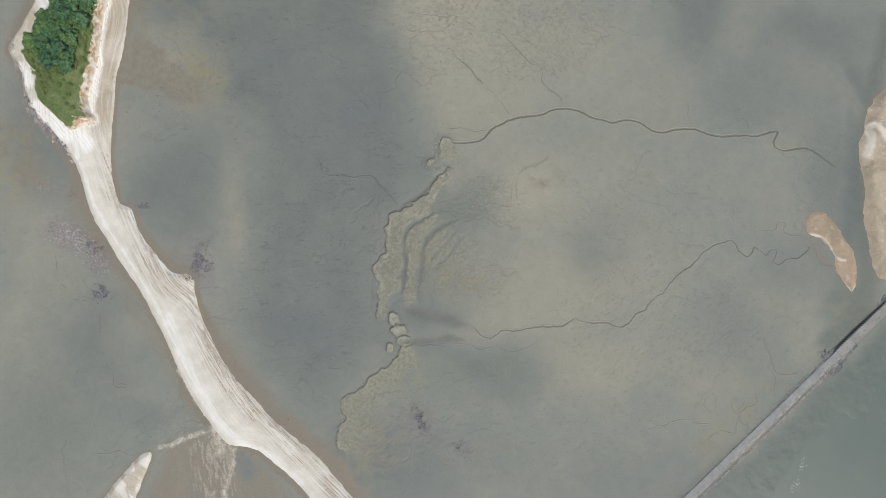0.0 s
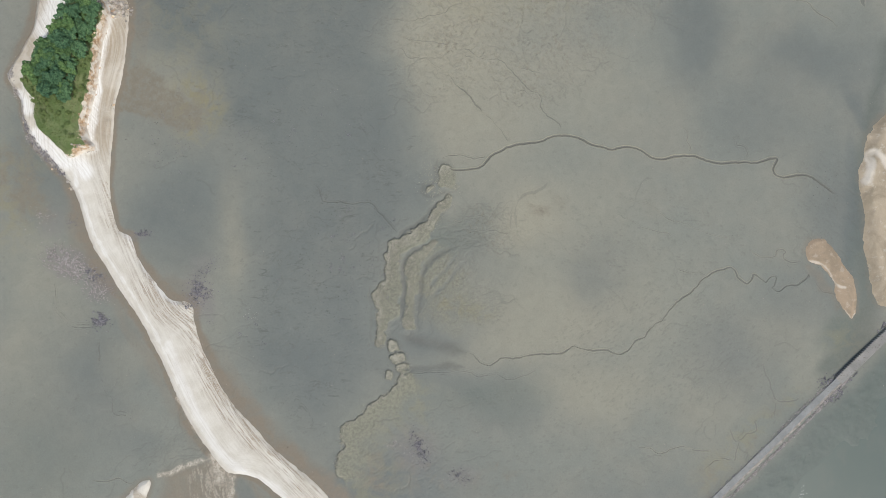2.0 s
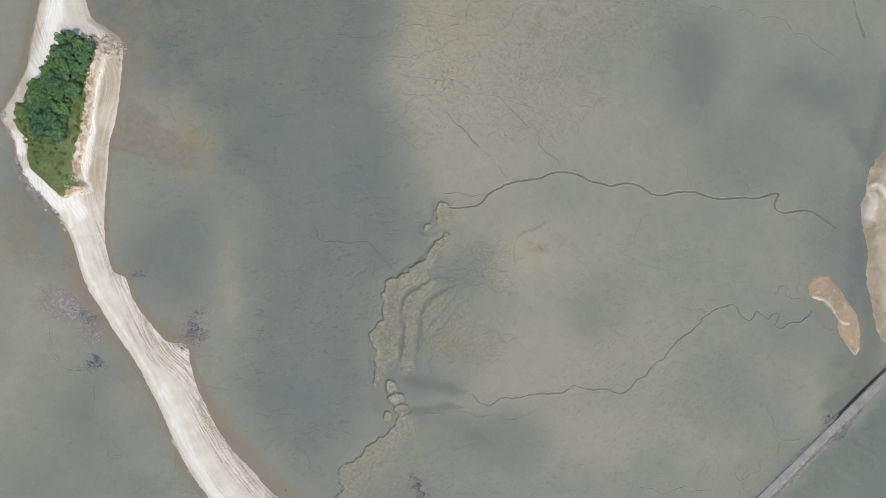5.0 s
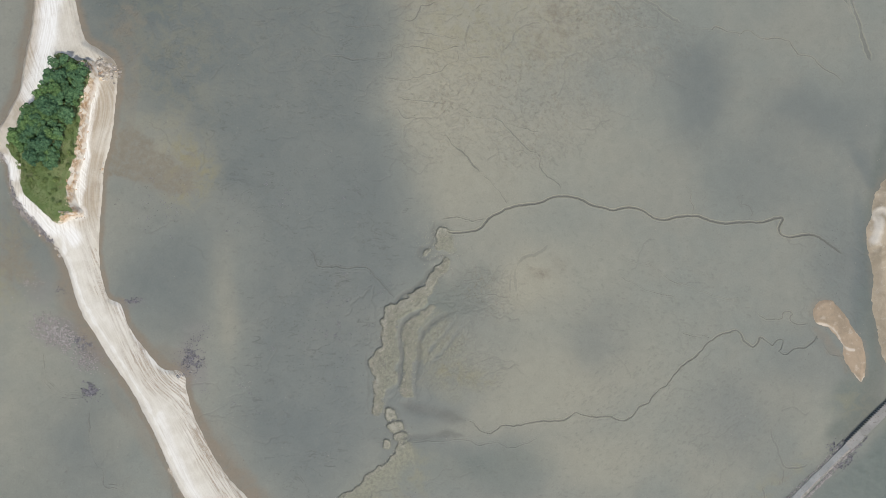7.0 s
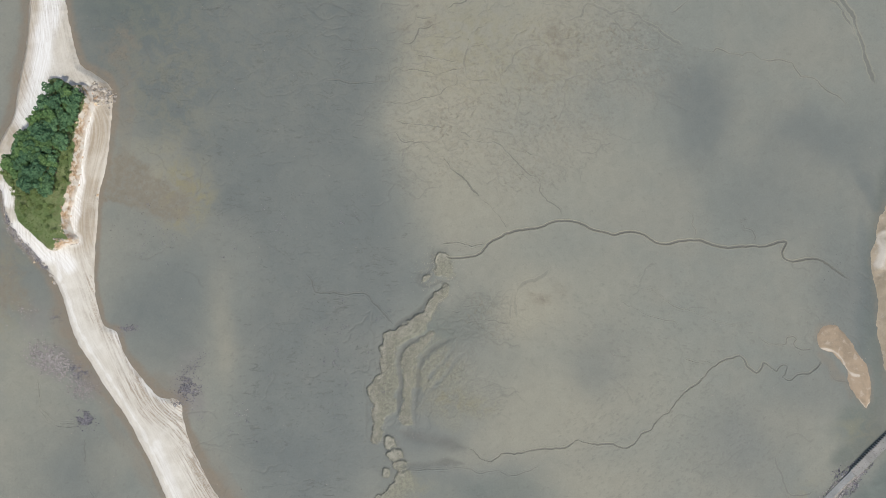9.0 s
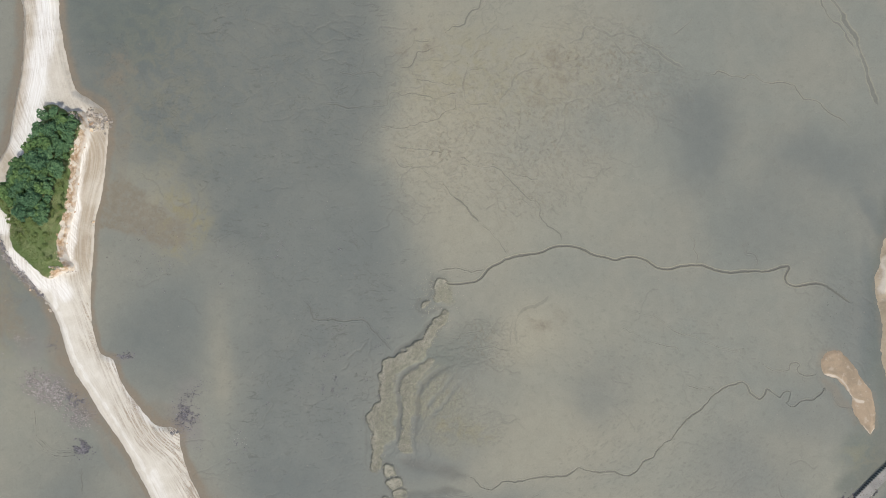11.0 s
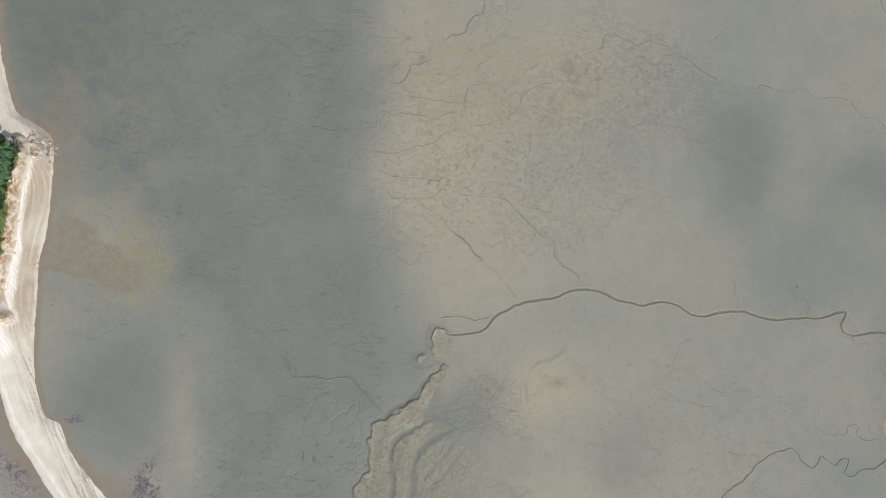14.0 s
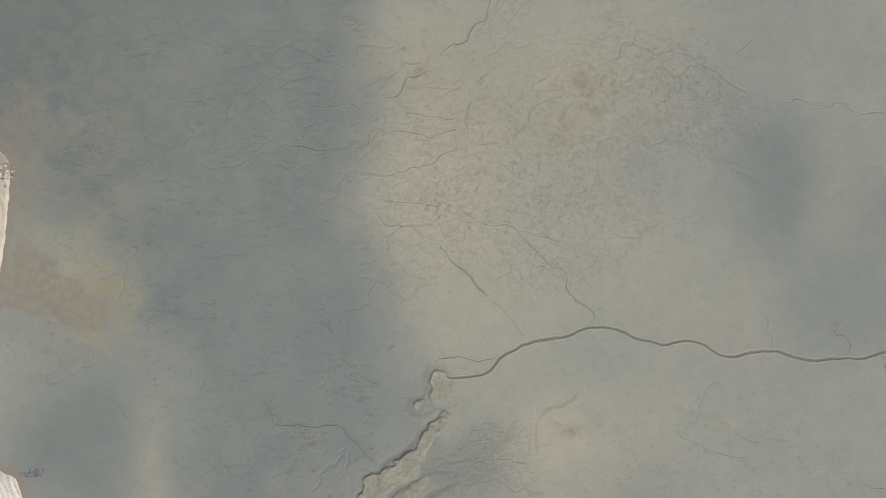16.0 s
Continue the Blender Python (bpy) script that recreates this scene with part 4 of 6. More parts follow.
ROUGH = [((30.0, 112.0), 44, 28, 0, 1.0), ((78.0, 148.0), 34, 22, -30, 1.0), ((35.0, 148.0), 34, 20, 0, 0.55), ((-7.2, 118.1), 14, 30, 0, 0.7), ((20.0, 29.0), 17, 11, 0, 0.9), ((6.0, 4.0), 14, 16, 30, 0.8)]


def blots(plan, rows, wobble=6.0, seed=3):
    """Soft-edged patches with an uneven outline, together from 0 to 1."""
    clear = np.ones(plan.x.shape, np.float32)
    for (cx, cy), a, b, turn, amount in rows:
        where, near = plan.window([(cx, cy)], 1.75 * max(a, b) + wobble)
        x, y = near.x, near.y
        if not x.size:
            continue
        wx = x + wobble * 2 * (fbm(x, y, wobble * 3.2, 4, seed) - 0.5) - cx
        wy = y + wobble * 2 * (fbm(x, y, wobble * 3.2, 4, seed + 1) - 0.5) - cy
        c, s = math.cos(radians(turn)), math.sin(radians(turn))
        u, v = (wx * c + wy * s) / a, (wy * c - wx * s) / b
        clear[where] *= 1 - amount * np.exp(-((u * u + v * v) ** 1.6))
    return 1 - clear


# ---- the tidal flat: one sheet out to the horizon ----
core_x, core_y = np.arange(-203, 207.01, 0.355), np.arange(-111, 186.01, 0.355)
far = np.cumsum(0.40 * 1.45 ** np.arange(1, 22))
plan = Plan(np.concatenate([core_x[0] - far[::-1], core_x, core_x[-1] + far]), np.concatenate([core_y[0] - far[::-1], core_y, core_y[-1] + far]))
X, Y = plan.x, plan.y

height = 0.35 * (fbm(X, Y, 55, 3, 2) - 0.5) + 0.05 * (fbm(X, Y, 5, 3, 3) - 0.5)
patch = fbm(X, Y, 16, 4, 61)
rough_mask = blots(plan, ROUGH, 8, 7)
# furrows: middle, half sizes, turn, mean heading in degrees, how many runnels and pits
FURROWED = [
    ((35.8, 117.1), 36, 30, 0, -40, 80, 1500),
    ((79.8, 146.1), 30, 16, -30, -35, 70, 1100),
    ((-7.1, 120.0), 18, 34, 0, -10, 55, 500),
    ((19.0, 29.0), 14, 10, 0, -8, 60, 200),
    ((4.0, 4.0), 10, 15, -30, 48, 16, 700),
    ((-12.0, -2.0), 4, 16, 0, 80, 20, 300),
    ((-22.0, 2.0), 4, 18, 10, 60, 20, 400),
    ((18.0, -5.0), 10, 8, 0, 8, 16, 260),
    ((-63.1, 149.8), 45, 26, 0, -5, 60, 300),
    ((27.9, 168.4), 60, 22, 0, 30, 40, 500),
    ((90.9, 23.3), 40, 20, 0, -25, 8, 350),
    ((97.1, -24.9), 40, 24, 0, 30, 6, 900),
    ((-156.8, -44.3), 26, 40, 0, 50, 7, 60),
]
FURROWED += [
    ((29.5, -69.1), 60, 24, 0, 10, 14, 500),
    ((-52.3, 10.5), 34, 50, 0, 20, 14, 600),
    ((-86.0, 133.1), 50, 40, 0, -12, 45, 350),
    ((171.5, 36.9), 14, 24, 0, -60, 14, 250),
    ((141.6, -51.8), 24, 30, 0, 60, 10, 80),
    ((-91.0, 88.8), 50, 50, 0, -20, 24, 400),
    ((-95.9, -25.0), 10, 20, 30, 30, 10, 20),
    ((-119.3, -67.8), 12, 9, 0, 30, 14, 160),
    ((-15.2, -71.5), 26, 18, 0, 30, 14, 350),
]
furrow_rng = np.random.RandomState(12)
strokes = []
for (cx, cy), fa, fb, turn, heading, runnels, pits in FURROWED:
    for k in range(runnels + pits):
        r, q = math.sqrt(furrow_rng.rand()) * 1.15, furrow_rng.rand() * math.tau
        c, sn = math.cos(radians(turn)), math.sin(radians(turn))
        u, v = fa * r * math.cos(q), fb * r * math.sin(q)
        at = np.array([cx + u * c - v * sn, cy + u * sn + v * c])
        way = radians(heading) + furrow_rng.normal(0, 0.38) + (math.pi if furrow_rng.rand() < 0.5 else 0)
        if k < runnels:
            bend, line, way0 = 0.0, [at], way
            for _ in range(furrow_rng.randint(5, 26)):
                bend = 0.25 * bend + furrow_rng.normal(0, 0.42)
                way += bend * 0.8 + 0.25 * (way0 - way)
                line.append(line[-1] + 0.8 * np.array([math.cos(way), math.sin(way)]))
            strokes.append((line, furrow_rng.uniform(0.34, 0.55), furrow_rng.uniform(0.04, 0.17)))
        else:
            long = furrow_rng.uniform(0.3, 1.6)
            strokes.append(([at, at + long * np.array([math.cos(way), math.sin(way)])], furrow_rng.uniform(0.4, 0.75), furrow_rng.uniform(0.04, 0.13)))
furrows = plan.carve(strokes)
height -= furrows
creek_mask = np.clip(2.2 * furrows, 0, 0.5)
height += 0.10 * rough_mask * (fbm(X, Y, 2.6, 3, 14) - 0.5)

creek_wobble = fbm(X, Y, 2.2, 2, 21) - 0.5
patch_fine = fbm(X, Y, 6, 4, 46)
bank_mask, moat = np.zeros(X.shape), np.zeros(X.shape)
lumps = np.abs(fbm(X, Y, 2.0, 3, 44) - 0.5) * 2.6
bank_warp = 2.4 * (fbm(X, Y, 4.6, 3, 41) - 0.5) + 1.5 * (value_noise(X, Y, 1.9, 43) - 0.5)
edge_d, _ = plan.near(smooth(SOUTH_RIM), 24)
edge_fade = 1 - 0.95 * step(2.0, 20, edge_d + 7 * (patch - 0.5))
for n, (rise_by, firm, outline) in enumerate(BANKS):
    outline_west = RIDGE_WEST if n == 0 else outline[:9] if n == 2 else outline[13:] if n == 8 else ()
    outline = smooth(outline, 5, True)
    at, part = plan.window(outline, 4)
    block = 3 < n < 8
    d = part.inside(outline, 9) + (0.45 * bank_warp[at] + 0.55 if block else bank_warp[at])
    firmness = edge_fade[at] if firm < 3 else 1.0
    crisp = step(7.5, 2.5, part.near(smooth(outline_west), 9)[0]) if len(outline_west) > 2 else 0.3 if n == 1 else 1.0
    rise = crisp * step(-0.35, 0.45, d) + (1 - crisp) * step(-2.2, 2.6, d)
    inner = np.clip(d, 0, 9)
    crown = 0.55 + 0.45 * np.exp(-inner / 2.2) - 0.35 * lumps[at]
    height[at] += rise_by * firmness * rise * crown
    rim = np.exp(-inner / (1.1 if firm < 3 else 2.4))
    bank_mask[at] = np.maximum(bank_mask[at], 0.95 * rise if block else rise * (0.40 + 0.30 * patch_fine[at] + 0.42 * rim * (0.4 + patch_fine[at])) * firmness)
    moat[at] = np.maximum(moat[at], 0.8 * step(-1.9, -0.3, d) * (1 - rise) * crisp)
bank_mask = np.maximum(bank_mask, 0.42 * blots(plan, OLIVE, 4, 49) * (0.5 + 0.9 * patch_fine))
channel_warp = 1.2 * (fbm(X, Y, 3.0, 3, 48) - 0.5)
for half, depth, line in CHANNELS:
    curve = winding(line, 0.5, 47)
    at, part = plan.window(curve, half * 2.5)
    d, along = part.near(curve, half * 2.5)
    length = np.hypot(*np.diff(curve, axis=0).T).sum()
    d = d + channel_warp[at] + half * 0.8 * step(0.25 * length, 0, np.minimum(along, length - along))
    cut = (1 - step(half * 0.1, half * 1.0, d)) * step(half * 2.4, half * 1.8, d)
    height[at] -= 0.28 * depth * cut
    bank_mask[at] *= 1 - 0.9 * cut
    creek_mask[at] = np.maximum(creek_mask[at], min(0.85, 1.1 * depth) * cut * (0.4 + 0.8 * patch_fine[at]))
west_side = step(4, -4, X - 0.35 * Y + 2)
creek_mask = np.maximum(creek_mask, 0.5 * moat * west_side * step(0.3, 0.6, patch_fine))
height -= 0.05 * moat * west_side

d_channel, _ = plan.near(smooth(EAST_CHANNEL), 26)
d_channel = d_channel + 5 * (fbm(X, Y, 14, 4, 51) - 0.5)
south_pool = step(60, 0, np.hypot(X - BRIDGE_A[0], Y - BRIDGE_A[1] - 6))
height -= (0.3 + 0.12 * step(0.05, 0.6, south_pool)) * (1 - step(0.5, 6 + 7 * south_pool, d_channel))
creek_mask = np.maximum(creek_mask, 0.22 * (1 - step(0.5, 7, d_channel)))
# the open water beyond the stone road
rx, ry = LINE_EAST[0] - LINE_WEST[0], LINE_EAST[1] - LINE_WEST[1]
rl = math.hypot(rx, ry)
beyond = ((X - LINE_WEST[0]) * ry - (Y - LINE_WEST[1]) * rx) / rl     # metres south-east of the road
height += 0.25 * (fbm(X, Y, 3.5, 3, 56) - 0.5) * (beyond > 6)
height -= 1.9 * step(5, 52, beyond + 16 * (fbm(X, Y, 18, 4, 55) - 0.5))
height += 0.45 * np.exp(-((beyond + 1) / 2.4) ** 2) * (np.hypot(X - BRIDGE_B[0], Y - BRIDGE_B[1]) > 27)
# low ground far off the causeway to the west
sand_line = smooth(SAND_OUTLINE, 4, True)
d_sand = plan.inside(sand_line, 16)
d_spit = plan.inside(smooth(SPIT_OUTLINE, 5, True), 10)
d_fan = plan.inside(smooth(FAN_OUTLINE, 5, True), 10)
height += 0.30 * step(-9, 0, d_sand) + 0.25 * step(-5, 1, d_fan)
height = np.where(np.hypot(X, Y - 40) > 420, -2.5, height)
bed_height = height.copy()
creek_lines = []
for k, (width, depth, line) in enumerate(CREEKS):
    curve = winding(line, 0.35 if k == 0 else 0.7, 20 + k)
    run = np.concatenate([[0], np.cumsum(np.hypot(*np.diff(curve, axis=0).T))])
    n = max(6, int(run[-1] / 0.4))
    at_run = np.linspace(0, run[-1], n)
    curve = np.stack([np.interp(at_run, run, curve[:, c]) for c in (0, 1)], 1)
    if k:
        width, depth = 0.72 * width, 0.48 * depth
        apart = np.hypot(curve[:, None, 0] - creek_lines[0][2][None, ::2, 0], curve[:, None, 1] - creek_lines[0][2][None, ::2, 1]).min(1)
        clear = np.flatnonzero(apart > 1.1)
        curve, at_run = curve[clear[0]:clear[-1] + 1], at_run[clear[0]:clear[-1] + 1] - at_run[clear[0]]
        run = at_run
    swell = 0.6 + 0.65 * step(0.28, 0.62, fbm(curve[:, 0], curve[:, 1], 9, 3, 23)) if k else 0.75 + 0.5 * fbm(curve[:, 0], curve[:, 1], 8, 2, 23)
    taper = (0.04 + 0.96 * step(0, min(5, 0.2 * run[-1]), at_run) * step(run[-1], run[-1] - min(4, 0.15 * run[-1]), at_run)) * swell
    creek_lines.append((width, depth, curve, taper))
    at, part = plan.window(curve, width + 2)
    d, along = part.near(curve, width + 2)
    half = 0.5 * width * np.interp(along, at_run, taper)
    height[at] = np.minimum(height[at], bed_height[at] - (depth + 0.3) * (d < half + 0.3) * (d < width + 1.9) * (np.interp(along, at_run, taper) > 0.3))

shore_noise = fbm(X, Y, 7, 4, 62) - 0.5
apron = np.zeros(X.shape)
for line, wide in ((SAND_EAST + SAND_EAST_SOUTH, 2.4 + 5.5 * step(-12, -40, Y) + 4.0 * np.exp(-((Y - 3) / 9) ** 2) + 1.5 * step(90, 120, Y)),
                   (SAND_WEST_SOUTH + SAND_WEST, 2.2 + 7.0 * np.exp(-((Y - 16) / 26) ** 2) + 3.0 * step(95, 130, Y) + 2.0 * np.exp(-((Y + 58) / 10) ** 2))):
    away, _ = plan.near(smooth(line), 16)
    apron = np.maximum(apron, (1 - step(0.3, 1.05, away / wide + 0.9 * shore_noise)) * (d_sand < 1.5))
apron = np.maximum(apron, 0.55 * blots(plan, APRON, 3, 19) * (d_sand > -9))
apron = np.maximum(apron, 0.8 * step(-2.5, 0.5, d_spit + 1.5 * (patch - 0.5)))
apron = np.maximum(apron, step(-4.0, 2.5, d_fan + 5 * (patch - 0.5)) * 0.75)
d_pond = plan.inside(smooth(POND_OUTLINE, 5, True), 8) + 1.5 * (patch_fine - 0.5)
apron *= 1 - 0.85 * step(-1.2, 1.6, d_pond)
apron = np.maximum(apron, 0.12 * step(14, 3, np.abs(beyond + 6)) * step(0.45, 0.6, patch) * (beyond < 0) * (X > 60))
for outline, reach in ((BAR_OUTLINE, 2.2), (EAST_BAR_OUTLINE, 2.8), (BAR_TAIL, 1.5)):
    outline = smooth(outline, 5, True)
    at, part = plan.window(outline, 8)
    halo = step(-reach, 1.2, part.inside(outline, 8) + 4 * (patch[at] - 0.5) + 2 * (creek_wobble[at]))
    apron[at] = np.maximum(apron[at], 0.55 * halo)
# soft edge of the painted cloud shade
cloud_shade_d = plan.inside(smooth(CLOUD_SHADE_OUTLINE, 5, True), 24) + 9 * (fbm(X, Y, 22, 4, 64) - 0.5)
shade_wet_mask = 1 - (1 - blots(plan, SHADE_AND_WET, 7, 3)) * (1 - 0.78 * step(-15, 15, cloud_shade_d + 8 * (patch - 0.5)))
shade_wet_mask = np.clip(shade_wet_mask * (0.75 + 0.5 * fbm(X, Y, 12, 5, 66)), 0, 1) * (1 - 0.8 * bank_mask)
offshore = step(1, 14, beyond + 10 * (patch - 0.5))
film_mask = np.maximum(blots(plan, FILM, 6, 15), np.maximum(0.95 * offshore, 0.6 * (1 - step(0, 7, d_channel))))
# offshore mud and the pond bed are really wet
shade_wet_mask = np.maximum(shade_wet_mask, 0.9 * offshore)
shade_wet_mask = np.maximum(shade_wet_mask, 0.6 * step(-1.8, 2.4, d_pond))
white = np.zeros(X.shape)
for half, line in WHITE_ARMS:
    curve = winding(line, 0.8, 88)
    at, part = plan.window(curve, 6)
    x, y = part.x, part.y
    d = part.near(curve, 6)[0] + 2.0 * (fbm(x, y, 2.5, 3, 89) - 0.5)
    white[at] = np.maximum(white[at], (0.45 + 0.4 * step(0.4, 0.62, fbm(x * 1.6, y * 0.8, 2.2, 3, 90))) * step(half * 1.3, 0, d))
speck_mask = blots(plan, SPECKS, 6, 17)
pale_mask = blots(plan, PALE, 7, 5)
streaks = (0.35 + 0.65 * step(0.5, 0.66, fbm(X * 2.2 + 0.3 * Y, Y * 0.45, 4, 4, 71))) * step(0.0, 4.0, d_fan) * (d_pond < -1)
white = np.maximum(white, 0.34 * step(0.52, 0.66, fbm(X * 2.4 + 0.4 * Y, Y * 0.5, 2.2, 4, 72)) * step(0.5, 4.0, d_fan) * step(13, 5, np.abs(X + 101 + 0.12 * (Y + 80))))
MASKS = {
    "mud_a": [shade_wet_mask, apron, bank_mask, blots(plan, STAIN, 5, 9)],
    "mud_b": [creek_mask, np.maximum(pale_mask, streaks * 0.45), blots(plan, ALGAE, 5, 11), blots(plan, RUBBLE_SPOTS, 5, 13)],
    "mud_c": [rough_mask, white, speck_mask, film_mask],
    "mud_d": [step(-12, 10, cloud_shade_d)],
}
flat = sheet_mesh("ground", plan, height, masks=MASKS)
flat.materials.append(MUD)
GROUND = tagged(new("ground", flat), "grey-brown wet tidal mudflat cut by winding creeks", "mudflat", kind="structure")
GROUND_PLAN, GROUND_HEIGHT = plan, height


def ground_at(x, y):
    i, j = np.searchsorted(GROUND_PLAN.xs, x), np.searchsorted(GROUND_PLAN.ys, y)
    return float(GROUND_HEIGHT[min(j, len(GROUND_PLAN.ys) - 1), min(i, len(GROUND_PLAN.xs) - 1)])


# ---- beds of the creeks: a bank, a lip and a bed along each line ----
def sampled(field, x, y):
    """A field of the plan between its points."""
    i = np.clip(np.searchsorted(plan.xs, x) - 1, 0, len(plan.xs) - 2)
    j = np.clip(np.searchsorted(plan.ys, y) - 1, 0, len(plan.ys) - 2)
    u, v = (x - plan.xs[i]) / (plan.xs[i + 1] - plan.xs[i]), (y - plan.ys[j]) / (plan.ys[j + 1] - plan.ys[j])
    return (field[j, i] * (1 - u) + field[j, i + 1] * u) * (1 - v) + (field[j + 1, i] * (1 - u) + field[j + 1, i + 1] * u) * v


for n, (width, depth, curve, taper) in enumerate(creek_lines):
    ahead = np.gradient(curve, axis=0)
    normal = np.stack([-ahead[:, 1], ahead[:, 0]], 1) / np.maximum(np.hypot(*ahead.T), 1e-6)[:, None]
    half = 0.5 * width * taper
    lip = np.minimum(0.30, 0.12 + 0.14 * width)
    # columns: offset from the middle, height, how much bed, how much sunlit lip
    ragged = 0.22 * half * (fbm(curve[:, 0], curve[:, 1], 1.3, 3, 24 + n) - 0.5) * 2
    columns = []
    for side in (-1, 1):
        skirt = np.clip(taper / 0.3, 0.15, 1)
        rows = [(half + (lip + 0.75) * skirt, -0.10, 0, 0), (half + (lip + 0.4) * skirt, 0.012, 0, 0), (half + lip * 0.9, 0.02, 0, 0.2), (half + lip * 0.35, 0.02 + 0.05 * depth, 0, 0.7),
                (half * 1.0, 0.02, 0.0, 0.9), (half * 0.76, -0.62 * depth, 0.4, 0.3), (half * 0.56, -0.95 * depth, 1.0, 0)]
        rows = [(side * (o + ragged * side), h, b, p) for o, h, b, p in rows]
        columns += rows if side < 0 else [(0 * half, -depth, 1, 0)] + rows[::-1]
    sx = np.stack([curve[:, 0] + o * normal[:, 0] for o, *_ in columns])
    sy = np.stack([curve[:, 1] + o * normal[:, 1] for o, *_ in columns])
    fade = np.clip(taper, 0.0, 1)[None, :]
    sz = sampled(bed_height, sx, sy) + np.array([h for _, h, _, _ in columns])[:, None] * np.where(np.array([h for _, h, _, _ in columns])[:, None] < -0.09, 1, fade)
    bed, lit_lip = (np.array([c[k] for c in columns])[:, None] * np.ones_like(sx) for k in (2, 3))
    strip = Plan(np.arange(sx.shape[1]), np.arange(sx.shape[0]))
    strip.x, strip.y = sx, sy
    masks = {key: [sampled(f, sx, sy) for f in fields] for key, fields in MASKS.items()}
    strength = min(0.95, 0.22 + 2.6 * depth)
    lit_lip = lit_lip * (1 - 0.9 * np.clip(masks["mud_a"][0] * 2.4, 0, 1))
    masks["mud_b"][0] = np.maximum(masks["mud_b"][0] * (1 - lit_lip), strength * bed * fade)
    # sunlit creek rim put into the colour as a paler lip on both sides
    masks["mud_b"][1] = np.maximum(masks["mud_b"][1], lit_lip * min(1.0, 0.2 + 3.4 * depth) * fade)
    masks["mud_a"][0] = masks["mud_a"][0] * (1 - 0.6 * lit_lip)
    me = sheet_mesh("creek", strip, sz, masks=masks)
    me.materials.append(MUD)
    creek = new("creek", me)
    creek.parent = GROUND

# ---- water ----
SEA = -0.62
wx = np.array([-4000, -1500, -400, 0, 150, 300, 600, 1500, 4000])
water_plan = Plan(wx, wx)
water_mesh = sheet_mesh("water", water_plan, np.full(water_plan.x.shape, SEA))
water_mesh.materials.append(WATER)
tagged(new("water", water_mesh), "still grey-green turbid sea water in channels and bay", "sea water", kind="structure")


# ---- sand bodies ----
def sand_body(name, outline, material, label, category, crest, slope, cell, lane_line, lump=0.3, ruts=None, browner=None, warp=1.0, per=5, grow=0.0, whiten=None, raised=0.0):
    line = smooth(outline, per, True)
    lo, hi = line.min(0) - 3, line.max(0) + 3
    p = Plan(np.arange(lo[0], hi[0], cell), np.arange(lo[1], hi[1], cell))
    d = p.inside(line, 14) + grow + warp * (fbm(p.x, p.y, 2.6, 3, 81) - 0.5)
    across, along = p.near(smooth(lane_line), 40)
    top = crest + raised * step(25, 75, p.y)
    z = -0.55 + (top + 0.55) * step(-1.2, slope, d) + lump * (fbm(p.x, p.y, 7, 4, 83) - 0.5) * step(0, 2, d)
    z += 0.05 * (fbm(p.x, p.y, 0.9, 2, 85) - 0.5)
    rut = ruts(p, d, across, along) if ruts else np.zeros(p.x.shape)
    z -= 0.10 * rut * (value_noise(across, along * 0.2, 0.6, 9))
    brown = browner(p, d, across, along) if browner else 0.55 * step(1.2, -0.4, d)
    me = sheet_mesh(name, p, z, d > -1.1, {"lane": (across, along, rut, brown), "edge": whiten(p, d) if whiten else (across, along, 0 * d, 0 * d)})
    me.materials.append(material)
    ob = tagged(new(name, me), label, category, kind="structure")
    return ob, p, z


D_HILL_LINE = smooth(HILL_OUTLINE, 5, True)


WHITE_LANES = [  # half width, strength, line
    (5.0, 0.95, [(-165.0, 177.9), (-164.5, 163.0), (-167.4, 153.1), (-168.3, 143.2), (-169.7, 133.4), (-171.5, 123.6), (-175.4, 116.3)]),
    (2.6, 1.0, [(-148.3, 116.8), (-149.4, 110.6), (-150.8, 103.3), (-151.3, 95.9), (-151.7, 88.6), (-152.4, 83.7), (-153.5, 76.4), (-154.9, 70.3), (-155.1, 65.5)]),
    (4.0, 1.0, [(-177.4, 70.0), (-172.5, 65.1), (-166.4, 59.0), (-160.4, 58.2), (-156.7, 54.0)]),
    (2.5, 1.0, [(-186.0, 88.3), (-182.8, 85.1), (-181.8, 81.0)]),
    (0.7, 0.5, [(-158.9, 45.6), (-156.0, 35.9), (-152.3, 26.2), (-146.7, 16.5), (-137.7, 3.2), (-129.2, -10.1), (-122.0, -23.3), (-114.7, -38.8)]),
]
WHITE_LANES += [
    (2.0, 0.5, [(-119.4, -21.9), (-111.8, -41.7), (-104.2, -56.5), (-95.4, -70.0), (-86.7, -77.3), (-74.3, -83.5), (-61.9, -94.5)]),
    (1.4, 0.6, [(-142.6, 30.9), (-137.8, 24.8), (-131.7, 13.9), (-123.9, 1.9), (-117.2, -3.5)]),
    (1.2, 0.8, [(-160.3, 48.0), (-160.8, 55.3), (-157.9, 57.7)]),
]
CREST = [(188.9, 49.7), (190.6, 55.0), (191.1, 58.5), (189.8, 60.6), (192.4, 63.1), (196.1, 59.8), (200.0, 55.0)]


EAST_LANE = [p for k, p in enumerate(SAND_EAST + SAND_EAST_SOUTH) if k % 5 == 0 and k != 20]


def east_of(p):
    return p.near(smooth(SAND_EAST + SAND_EAST_SOUTH), 16)


def lane_of(p):
    return p.near(smooth(EAST_LANE, 10), 40)


